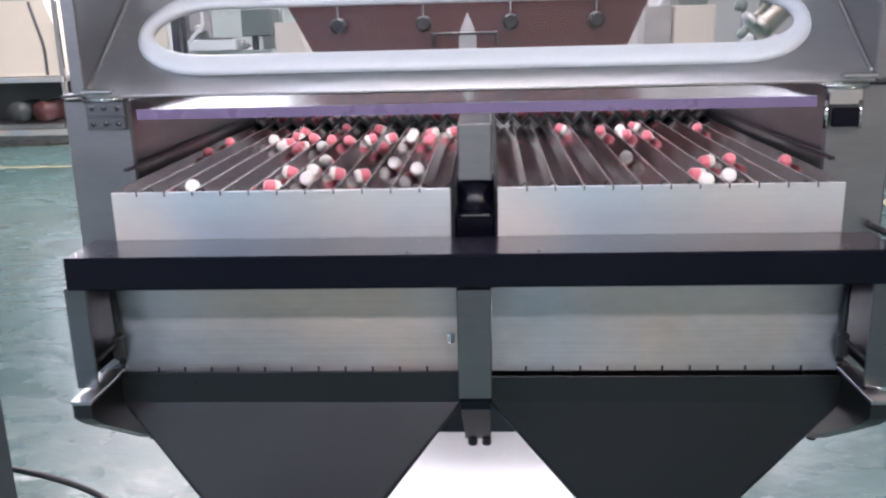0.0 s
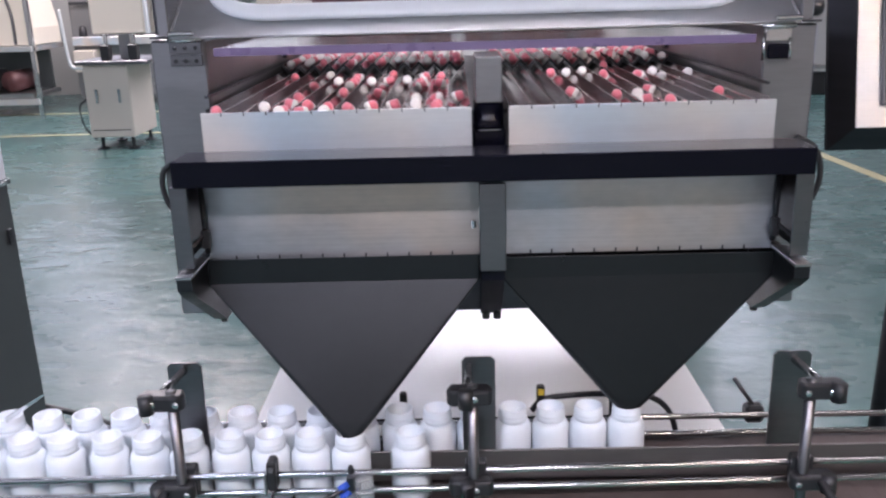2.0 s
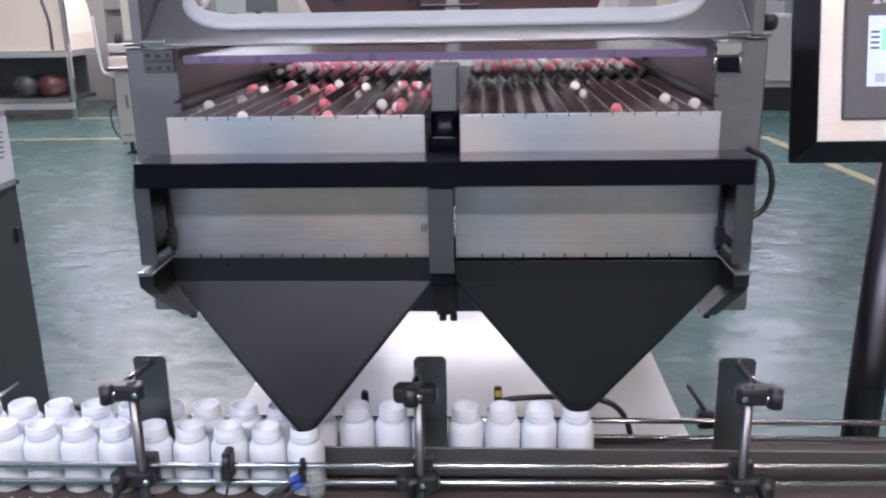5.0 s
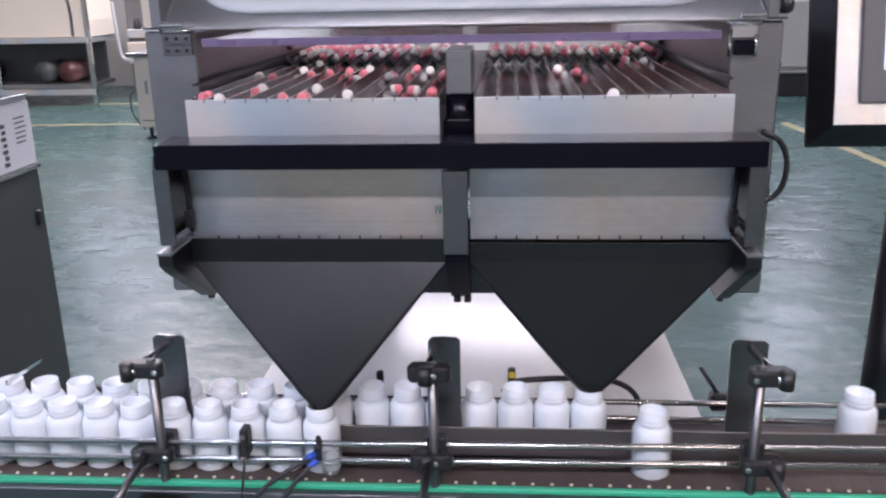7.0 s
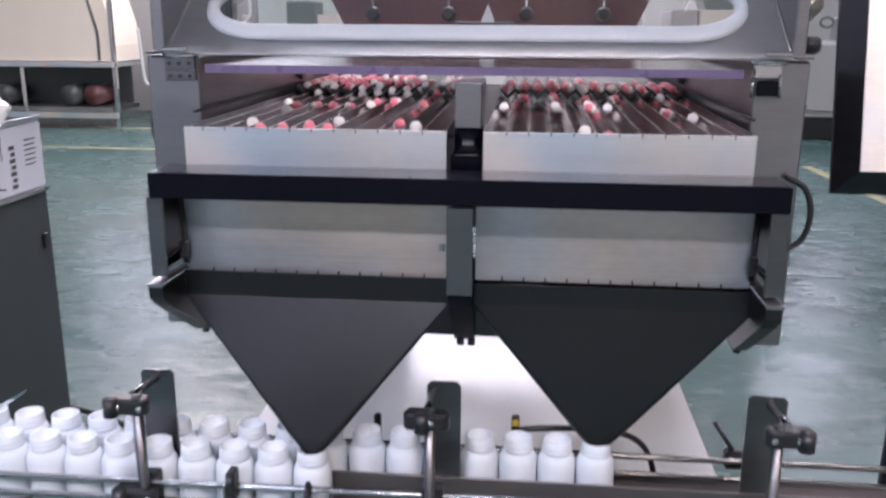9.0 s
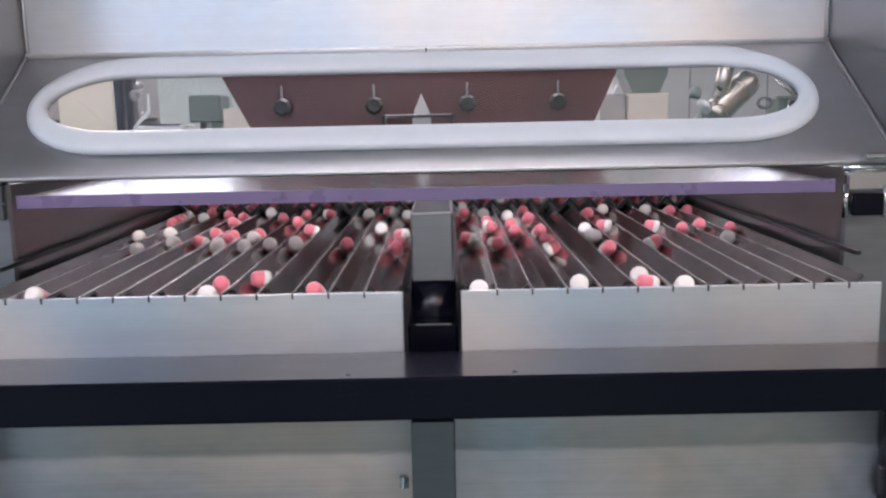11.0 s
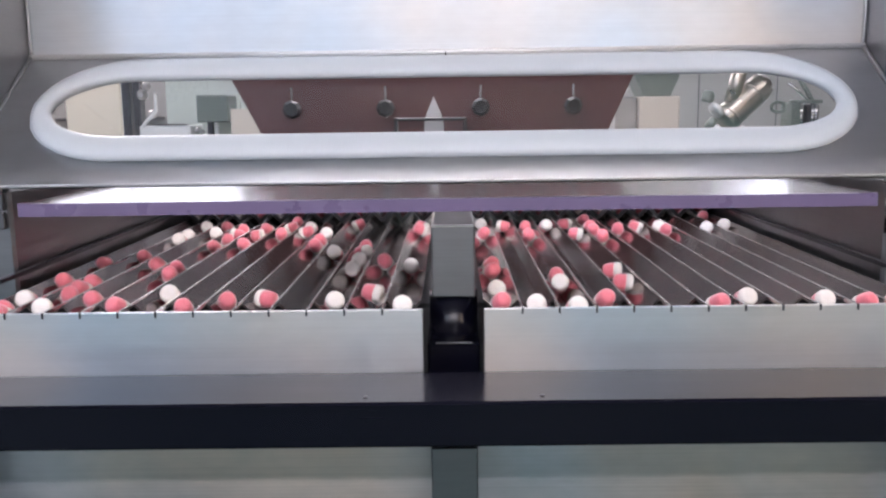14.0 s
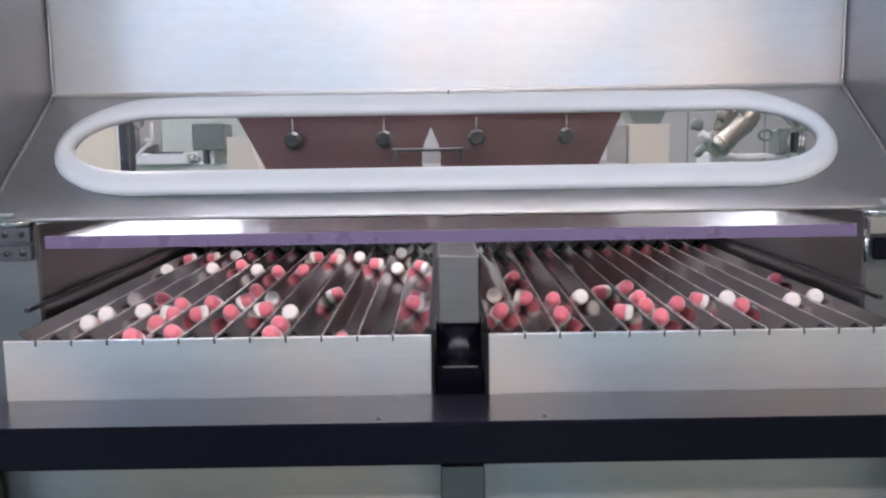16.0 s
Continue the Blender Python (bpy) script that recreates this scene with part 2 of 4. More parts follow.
def thing(name, at, label, category, group=""):
    ob = new(name)
    ob.empty_display_size = 0.05
    ob.location = at
    return tagged(ob, label, category, group)


def box(x0, x1, y0, y1, z0, z1, bevel=0.0, bm=None, seg=1):
    one = bmesh.new()
    bmesh.ops.create_cube(one, size=1, matrix=Matrix.LocRotScale(((x0 + x1) / 2, (y0 + y1) / 2, (z0 + z1) / 2), None, (x1 - x0, y1 - y0, z1 - z0)))
    if bevel:
        bmesh.ops.bevel(one, geom=one.edges[:], offset=bevel, segments=seg, affect="EDGES", profile=0.5)
    return merge(bm, one)


def merge(bm, one):
    if bm is None:
        return one
    me = bpy.data.meshes.new("tmp")
    one.to_mesh(me)
    bm.from_mesh(me)
    bpy.data.meshes.remove(me)
    one.free()
    return bm


def rod(a, b, r, bm=None, sides=12, r2=None, cap=True):
    a, b = Vector(a), Vector(b)
    one = bmesh.new()
    bmesh.ops.create_cone(one, cap_ends=cap, segments=sides, radius1=r, radius2=r if r2 is None else r2, depth=(b - a).length,
                          matrix=Matrix.Translation((a + b) / 2) @ (b - a).to_track_quat("Z", "Y").to_matrix().to_4x4())
    return merge(bm, one)


def lathe(profile, centre, sides=20, bm=None, axis=None):
    """profile: (radius, height) from bottom to top."""
    one = bmesh.new()
    rings = []
    for r, h in profile:
        rings.append([one.verts.new((r * math.cos(2 * math.pi * i / sides), r * math.sin(2 * math.pi * i / sides), h)) for i in range(sides)])
    for lo, hi in zip(rings, rings[1:]):
        for i in range(sides):
            one.faces.new((lo[i], lo[(i + 1) % sides], hi[(i + 1) % sides], hi[i]))
    one.faces.new(rings[0][::-1])
    one.faces.new(rings[-1])
    m = Matrix.Translation(centre)
    if axis is not None:
        m = m @ Vector(axis).to_track_quat("Z", "Y").to_matrix().to_4x4()
    bmesh.ops.transform(one, matrix=m, verts=one.verts)
    return merge(bm, one)


def tube(points, r, sides=8, steps=10):
    """A smooth tube through points (Catmull-Rom)."""
    p = [Vector(q) for q in points]
    p = [p[0] * 2 - p[1]] + p + [p[-1] * 2 - p[-2]]
    line = []
    for i in range(1, len(p) - 2):
        a, b, c, d = p[i - 1:i + 3]
        for k in range(steps):
            t = k / steps
            line.append(0.5 * (2 * b + (c - a) * t + (2 * a - 5 * b + 4 * c - d) * t * t + (3 * b - 3 * c + d - a) * t ** 3))
    line.append(p[-2])
    bm = bmesh.new()
    rings = []
    for i, q in enumerate(line):
        way = (line[min(i + 1, len(line) - 1)] - line[max(i - 1, 0)]).normalized()
        side = way.cross(Vector((0.13, 0.31, 0.94))).normalized()
        up = way.cross(side)
        rings.append([bm.verts.new(q + r * (side * math.cos(2 * math.pi * k / sides) + up * math.sin(2 * math.pi * k / sides))) for k in range(sides)])
    for lo, hi in zip(rings, rings[1:]):
        for k in range(sides):
            bm.faces.new((lo[k], lo[(k + 1) % sides], hi[(k + 1) % sides], hi[k]))
    bm.faces.new(rings[0])
    bm.faces.new(rings[-1])
    return bm


def prism(outline, axis, lo, hi):
    """A closed outline of (u, v) pushed along an axis: x gives (y, z), y gives (x, z), z gives (x, y)."""
    bm = bmesh.new()

    def at(u, v, w):
        return {"x": (w, u, v), "y": (u, w, v), "z": (u, v, w)}[axis]
    a = [bm.verts.new(at(u, v, lo)) for u, v in outline]
    b = [bm.verts.new(at(u, v, hi)) for u, v in outline]
    n = len(a)
    bm.faces.new(a)
    bm.faces.new(b[::-1])
    for i in range(n):
        bm.faces.new((a[i], a[(i + 1) % n], b[(i + 1) % n], b[i]))
    return bm


# ---- the hall ----
floor = tagged(part("floor", box(-9, 9, -8, 14, -0.1, 0), floor_mat), "glossy teal green epoxy factory floor, scuffed and stained", "floor", kind="structure")
for nm, b in (("wall_north", (-9, 9, 14, 14.2, 0, 5)), ("wall_west", (-9.2, -9, -8, 14, 0, 5)), ("wall_east", (9, 9.2, -8, 14, 0, 5)), ("wall_south", (-9, 9, -8.2, -8, 0, 5))):
    tagged(part(nm, box(*b), wall_mat), "plain pale painted wall of the factory hall", "wall", kind="structure")
tagged(part("ceiling", box(-9, 9, -8, 14, 5, 5.1), ceiling_mat), "plain white ceiling of the factory hall", "ceiling", kind="structure")
for y in (9.7, 11.6):
    tagged(part("floor_line", box(-8, -1.2, y - 0.04, y + 0.04, 0, 0.003), line_mat), "worn yellow safety line painted on the floor", "floor line", kind="structure")
tagged(part("floor_line", prism([(3.02, 9.4), (3.12, 9.4), (3.35, 6.0), (3.25, 6.0)], "z", 0, 0.003), line_mat), "worn yellow safety line painted on the floor", "floor line", kind="structure")

# ---- counting machine ----
machine = thing("counting_machine", (0, 1.9, 0), "stainless steel tablet counting machine with two vibrating tray lines", "machine")
part("base_cabinet", box(-0.45, 0.45, 1.17, 2.7, 0.0, 0.69, 0.004), steel, machine)
# white paint stands in for the bright hall reflected by a steel plate
part("base_plate", box(-0.456, 0.456, 1.16, 2.71, 0.69, 0.70, 0.001), white_paint, machine, "glossy base plate, coloured white for the bright hall it mirrors")
for x in (-0.43, 0.37):
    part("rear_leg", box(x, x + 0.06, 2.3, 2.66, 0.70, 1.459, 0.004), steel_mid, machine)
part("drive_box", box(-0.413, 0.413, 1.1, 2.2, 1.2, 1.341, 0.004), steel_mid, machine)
for s in (-1, 1):
    out = 0.497 if s < 0 else 0.492
    col = part("side_column", box(min(s * 0.414, s * out), max(s * 0.414, s * out), 1.11, 2.4, 1.02, 1.455, 0.003), column_steel, machine)
    part("cheek", box(min(s * 0.464, s * 0.482), max(s * 0.464, s * 0.482), 1.105, 1.3, 1.459, 2.25, 0.002), column_steel, machine)
    x = s * 0.442
    if s < 0:
        hinge = part("hinge", box(x - 0.025, x + 0.023, 1.105, 1.1095, 1.4175, 1.4335, 0.001), steel_mid, machine, "steel hinge leaf with screws")
        part("hinge", box(x - 0.025, x + 0.023, 1.105, 1.1095, 1.435, 1.452, 0.001), steel_mid, machine, "steel hinge leaf with screws")
        for dx in (-0.017, -0.002, 0.014):
            part("screw", lathe([(0.0032, 0), (0.0032, 0.0012), (0.0012, 0.0018)], (x + dx, 1.105, 1.4245), 10, axis=(0, -1, 0)), black_plastic, hinge)
            part("screw", lathe([(0.0032, 0), (0.0032, 0.0012), (0.0012, 0.0018)], (x + dx, 1.105, 1.4435), 10, axis=(0, -1, 0)), black_plastic, hinge)
        part("hinge_pin", rod((x - 0.026, 1.104, 1.4545), (x + 0.024, 1.104, 1.4545), 0.0035), steel_mirror, machine, "", True)
    else:
        latch = part("latch", box(x - 0.03, x + 0.01, 1.1, 1.1095, 1.43, 1.45, 0.002), steel_mirror, machine, "chrome toggle latch")
        part("lever", box(x - 0.026, x + 0.006, 1.095, 1.1, 1.406, 1.428, 0.002), black_metal, latch, "dark latch lever")
        for dx in (-0.031, 0.007):
            part("hook", rod((x + dx, 1.1, 1.404), (x + dx, 1.1, 1.436), 0.0028), steel_mirror, latch, "", True)
        part("latch_pin", rod((x - 0.034, 1.102, 1.453), (x + 0.014, 1.102, 1.453), 0.0035), steel_mirror, machine, "", True)
    part("catch", box(x - 0.02, x + 0.018, 1.085, 1.1, 1.462, 1.468, 0.0015), steel_mirror, machine, "bright steel catch")
    part("screw", lathe([(0.005, 0), (0.005, 0.003), (0.003, 0.005)], (s * out, 1.125, 1.19), 12, axis=(s, 0, 0)), steel_mirror, machine)
    part("screw", lathe([(0.005, 0), (0.005, 0.003), (0.003, 0.005)], (s * out, 1.125, 1.39), 12, axis=(s, 0, 0)), steel_mirror, machine)
part("cross_bar", box(-0.426, 0.431, 0.921, 0.998, 1.27, 1.306, 0.002), black_metal, machine, "glossy black front cross bar")

tray_x = {"left": (-0.4, -0.021), "right": (0.03, 0.4)}
for x0, x1 in tray_x.values():
    part("drop_box_plate", box(x0 - 0.008, x1 + 0.008, 0.998, 1.002, 1.146, 1.27), steel_drop, machine, "brushed steel front plate of the drop box")
for s in (-1, 1):
    xs = sorted((s * 0.41, s * 0.434))
    part("side_bracket", box(xs[0], xs[1], 0.93, 0.934, 1.155, 1.27, 0.001), steel_mid, machine)
    part("side_bracket", box(s * 0.43 - 0.002, s * 0.43 + 0.002, 0.934, 1.11, 1.157, 1.27), steel_dark, machine)
part("centre_bracket", box(-0.014, 0.022, 0.93, 0.936, 1.142, 1.266, 0.001), steel_mid, machine)
part("centre_block", prism([(0.94, 1.141), (0.94, 1.125), (1.045, 1.036), (1.064, 1.034), (1.064, 1.141)], "x", -0.012, 0.02), black_metal, machine)
for x in (-0.003, 0.014):
    part("bolt", rod((x, 1.055, 1.024), (x, 1.055, 1.0365), 0.006), black_plastic, machine)
post = part("centre_post", box(-0.0145, 0.0245, 1.05, 1.165, 1.358, 1.423, 0.0015), column_steel, machine)
part("fold", box(-0.0135, 0.0235, 1.0492, 1.0515, 1.4215, 1.4236, 0.0005), ridge_steel, post, "bright top edge")
part("centre_pillar", rod((0.005, 1.075, 1.28), (0.005, 1.075, 1.36), 0.022, sides=24), black_metal, machine, "", True)

for s in (-1, 1):
    out = [(0.907, 1.146), (0.907, 1.13), (0.93, 1.112), (1.06, 1.03), (1.1, 1.03), (1.1, 1.146)]
    part("chute_bracket", prism(out, "x", min(s * 0.409, s * 0.43), max(s * 0.409, s * 0.43)), steel_chute, machine, "steel bracket under the chute edge, coloured dark for the floor it mirrors")
    part("bracket_cap", box(min(s * 0.408, s * 0.431), max(s * 0.408, s * 0.431), 0.904, 0.998, 1.1465, 1.151, 0.001), steel, machine)
    part("bolt", rod((s * 0.42, 1.08, 1.019), (s * 0.42, 1.08, 1.0305), 0.006), black_plastic, machine)
    part("gap_rod", rod((s * 0.407, 0.99, 1.16), (s * 0.409, 0.99, 1.27), 0.004), black_plastic, machine, "black seal strip", True)
    part("stay", rod((s * 0.406, 0.985, 1.19), (s * 0.428, 0.95, 1.17), 0.003), black_plastic, machine, "", True)
    part("stay_clip", box(s * 0.406 - 0.006, s * 0.406 + 0.006, 0.978, 0.99, 1.168, 1.196, 0.002), black_plastic, machine)
part("cable", tube([(0.47, 1.1, 1.29), (0.5, 1.1, 1.272), (0.512, 1.1, 1.235), (0.503, 1.1, 1.195), (0.47, 1.1, 1.172)], 0.0045), black_plastic, machine, "black cable loop", True)
part("cable", tube([(-0.47, 1.1, 1.275), (-0.494, 1.1, 1.262), (-0.5, 1.1, 1.235), (-0.492, 1.1, 1.205), (-0.47, 1.1, 1.19)], 0.0045), black_plastic, machine, "black cable loop", True)
part("rear_plate", box(-0.12, 0.12, 1.066, 1.072, 1.034, 1.16, 0.001), steel_dark, machine)
part("clip", rod((-0.022, 0.95, 1.2), (-0.022, 0.95, 1.21), 0.004), steel_mirror, machine)
part("pillar_block", box(-0.0185, 0.0275, 1.03, 1.1, 1.28, 1.322, 0.002), black_metal, machine, "black block under the centre pillar")
# thin bright strip along the front top edge of the black block
part("block_top_line", box(-0.011, 0.021, 1.0285, 1.031, 1.3215, 1.3228, 0.0004), ridge_steel, machine, "thin bright line on the block's top edge")
for x in (-0.064, 0.072, -0.38, 0.38):
    part("screw", lathe([(0.002, 0), (0.002, 0.0008), (0.001, 0.001)], (x, 0.934, 1.306), 10), black_plastic, machine)
for x0, x1 in tray_x.values():
    for k in range(11):
        x = x0 + (x1 - x0) * (k + 1) / 12
        part("notch", box(x - 0.0012, x + 0.0012, 0.9968, 0.9985, 1.1455, 1.152), black_plastic, machine)
for s in (-1, 1):
    xs = sorted((s * 0.402, s * 0.412))
    part("tray_edge", box(xs[0] + 0.003, xs[1] - 0.002, 1.06, 1.72, 1.3735, 1.3775), steel_dark, machine)
    part("edge_block", box(xs[0], xs[1], 1.68, 1.71, 1.383, 1.41, 0.002), black_plastic, machine)

# ---- hood with the stadium window ----
HC, HU, HV, HN = Vector((-0.004, 1.198, 1.527)), Vector((1, 0, 0)), Vector((0, 0.817, 0.577)), Vector((0, -0.577, 0.817))


def stadium(half, r, n=16, long=1.3):
    """A slot whose ends are a little longer than half circles."""
    out = []
    for s in (1, -1):
        for k in range(n + 1):
            a = -math.pi / 2 + math.pi * k / n
            out.append((s * (half - r * long) + s * r * long * math.cos(a), s * r * math.sin(a)))
    return out


hood = thing("hood", (0, 1.2, 1.46), "hinged stainless steel hood with a long rounded window", "hood")
bm = bmesh.new()
hole = stadium(0.405, 0.066)
rim = []
for side in (1, -1):
    for k in range(17):
        a = -math.pi / 2 + math.pi * k / 16
        up = math.sin(a) * side
        ext = 0.102 if up > 0 else 0.118
        if abs(math.tan(a)) <= 1:
            rim.append((side * 0.464, ext * abs(math.tan(a)) * (1 if up > 0 else -1)))
        else:
            rim.append((side * (0.339 + 0.125 * abs(1 / math.tan(a))), ext if up > 0 else -ext))
layers = []
for d in (0.0, -0.004):
    layers.append(([bm.verts.new(HC + HU * u + HV * v + HN * d) for u, v in hole], [bm.verts.new(HC + HU * u + HV * v + HN * d) for u, v in rim]))
n = len(hole)
for a, b in layers:
    for i in range(n):
        j = (i + 1) % n
        bm.faces.new((a[i], a[j], b[j], b[i]))
for i in range(n):
    j = (i + 1) % n
    bm.faces.new((layers[0][0][i], layers[0][0][j], layers[1][0][j], layers[1][0][i]))
part("sloped_panel", bm, hood_steel, hood)
hem = bmesh.new()
for v, d in ((-0.119, 0.0006), (-0.096, 0.0006)):
    for side in (-0.464, 0.464):
        for lift in (0.0, 0.0014):
            hem.verts.new(HC + HU * side + HV * v + HN * (d + lift))
bmesh.ops.convex_hull(hem, input=hem.verts)
part("hem", hem, hood_steel, hood, "folded lower hem")
part("upper_panel", box(-0.464, 0.464, 1.281, 1.286, 1.5865, 2.25), steel_plate, hood)
# unseen top, cut short so the overhead lamp reaches the bin behind the trays
part("unseen_roof", box(-0.482, 0.482, 1.281, 1.85, 2.2505, 2.256), steel, hood)
part("fold", rod((-0.464, 1.2805, 1.587), (0.464, 1.2805, 1.587), 0.003), white_fold, hood, "bright folded edge", True)
part("seam", box(-0.0008, 0.0008, 1.2595, 1.262, 1.577, 1.586), black_plastic, hood)
for s in (-1, 1):
    part("hood_knob", lathe([(0.006, 0), (0.006, 0.012), (0.013, 0.014), (0.014, 0.03), (0.011, 0.036)], (s * 0.483, 1.17, 1.476), 16, axis=(s, 0, 0)), black_plastic, hood, "black hinge knob", True) if s > 0 else None
    part("corner_weld", rod((s * 0.4625, 1.2795, 1.59), (s * 0.4625, 1.2795, 2.25), 0.003), steel_mirror, hood, "tarnished weld seam", True)
    part("edge_seal", tube([(s * 0.4625, 1.278, 1.586), (s * 0.4625, 1.19, 1.523), (s * 0.4625, 1.112, 1.468)], 0.002), steel, hood, "", True)
part("lip", rod((-0.462, 1.1005, 1.4585), (0.462, 1.1005, 1.4585), 0.0016), white_fold, hood, "bright lower edge", True)
for s in (-1, 1):
    part("ear", box(min(s * 0.464, s * 0.4925), max(s * 0.464, s * 0.4925), 1.096, 1.135, 1.4575, 1.4615, 0.0015), steel_mid, hood, "hinge ear of the hood")
bm = bmesh.new()
rings = []
path = stadium(0.411, 0.069, 16)
for k in range(10):
    a = 2 * math.pi * k / 10
    grow, lift = 0.018 * math.cos(a), 0.008 * math.sin(a)
    rings.append([bm.verts.new(HC + HU * (u + (grow * 0.55 * (1 if u > 0 else -1) * abs(math.cos(math.asin(max(-1, min(1, v / 0.069))))))) + HV * (v * (0.069 + grow) / 0.069) + HN * (lift + 0.004)) for u, v in path])
for k in range(10):
    for i in range(len(path)):
        j = (i + 1) % len(path)
        bm.faces.new((rings[k][i], rings[k][j], rings[(k + 1) % 10][j], rings[(k + 1) % 10][i]))
part("gasket", bm, rubber_white, hood, "pale grey rubber gasket round the window", True)
bm = bmesh.new()
a, b = ([bm.verts.new(HC + HU * u + HV * v - HN * d) for u, v in stadium(0.404, 0.065)] for d in (0.001, 0.004))
bm.faces.new(a)
bm.faces.new(b[::-1])
for k in range(len(a)):
    bm.faces.new((a[k], a[k - 1], b[k - 1], b[k]))
pane = part("pane", bm, glass, hood, "clear window pane")
pane.visible_shadow = False

cover = thing("acrylic_cover", (0, 1.4, 1.44), "clear acrylic cover sheet with a purple tinted front edge", "cover")
sheet = part("sheet", box(-0.396, 0.394, 1.094, 1.62, 1.432, 1.442), acrylic, cover)
sheet.visible_shadow = False
part("front_edge", box(-0.397, 0.395, 1.088, 1.0935, 1.431, 1.443), acrylic_edge, cover, "purple front edge")

# ---- trays ----
PITCH = 0.0316
RIDGE, VALLEY = 1.360, 1.345


def lane_x(side, lane):
    return -0.0232 - PITCH * (lane + 0.5) if side == 0 else 0.0312 + PITCH * 0.977 * (lane + 0.5)


def tray(side, y0, y1, dz, name):
    x0, x1 = (-0.4, -0.021) if side == 0 else (0.03, 0.4)
    ob = thing(name, ((x0 + x1) / 2, (y0 + y1) / 2, RIDGE + dz), "polished steel vibrating tray with twelve V shaped lanes", "tray", "vibrating trays")
    step = PITCH if side == 0 else PITCH * 0.977
    for k in range(12):
        c = lane_x(side, k)
        prof = [(c - step / 2, RIDGE), (c, VALLEY), (c + step / 2, RIDGE), (c + step / 2, RIDGE - 0.002), (c, VALLEY - 0.003), (c - step / 2, RIDGE - 0.002)]
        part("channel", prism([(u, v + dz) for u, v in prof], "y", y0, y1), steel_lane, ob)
    return ob


for side in (0, 1):
    lower = tray(side, 1.034, 1.66, 0.0, "vibrating_tray")
    x0, x1 = tray_x["left" if side == 0 else "right"]
    part("front_plate", box(x0, x1, 0.998, 1.002, 1.302, 1.36, 0.0008), steel_plate, lower, "bright brushed front plate")
    step = PITCH if side == 0 else PITCH * 0.977
    for k in range(11):
        x = lane_x(side, k) - (step / 2 if side == 0 else -step / 2)
        part("notch", box(x - 0.0008, x + 0.0008, 0.9972, 0.999, 1.3555, 1.3605), steel_dark, lower)
        # strip added in paler steel to give the glint along each ridge
        part("ridge", box(x - 0.0009, x + 0.0009, 1.0025, 1.66, 1.3565, 1.3608, 0.0005), ridge_steel, lower)
    upper = tray(side, 1.63, 2.28, 0.014, "feed_tray")
    step = PITCH if side == 0 else PITCH * 0.977
    for k in range(12):
        c = lane_x(side, k)
        prof = [(c - step / 2, RIDGE + 0.0145), (c, VALLEY + 0.0135), (c + step / 2, RIDGE + 0.0145), (c + step / 2, RIDGE + 0.007), (c, VALLEY + 0.006), (c - step / 2, RIDGE + 0.007)]
        part("edge_trim", prism(prof, "y", 1.626, 1.632), black_plastic, upper, "black zigzag end seal")

# ---- hopper behind ----
hopper = thing("hopper", (0, 2.4, 1.6), "red lacquered feed hopper with four black gate knobs", "hopper")
NX = -0.032
part("front_panel", prism([(-0.5, 1.61), (NX, 1.61), (NX, 1.552), (NX - 0.017, 1.512), (NX - 0.022, 1.49), (NX - 0.022, 1.455), (-0.42, 1.455)], "y", 2.3, 2.306), red_panel, hopper)
part("front_panel", prism([(0.43, 1.61), (0.36, 1.455), (NX + 0.022, 1.455), (NX + 0.022, 1.49), (NX + 0.017, 1.512), (NX, 1.552), (NX, 1.61)], "y", 2.3, 2.306), red_panel, hopper)
# unseen: its height hides rear lamps from the lanes, its white brightens the ridges
part("bin", box(-0.46, 0.42, 2.5, 2.7, 1.46, 2.12), white_paint, hopper, "unseen white bin, added as reflector and to block the rear lamps")
part("side_wall", box(-0.425, -0.42, 2.307, 2.5, 1.46, 1.6), steel, hopper)
part("side_wall", box(0.355, 0.36, 2.307, 2.5, 1.46, 1.6), steel, hopper)
handle = part("handle", box(NX - 0.09, NX + 0.075, 2.27, 2.278, 1.496, 1.504, 0.002), black_plastic, hopper, "black pull handle")
for x in (NX - 0.09, NX + 0.067):
    part("handle_leg", box(x, x + 0.008, 2.27, 2.3, 1.47, 1.504, 0.001), black_plastic, handle)
part("sill", box(-0.44, 0.38, 2.28, 2.31, 1.435, 1.4545, 0.002), steel_dark, hopper)
for x in (-0.354, -0.141, 0.075, 0.285):
    kn = part("knob", lathe([(0.019, 0), (0.021, 0.006), (0.021, 0.02), (0.015, 0.026)], (x, 2.3, 1.526), 8, axis=(0, -1, 0)), black_plastic, hopper, "black star knob")
    part("stem", rod((x, 2.288, 1.54), (x, 2.288, 1.575), 0.003), steel_mirror, kn)

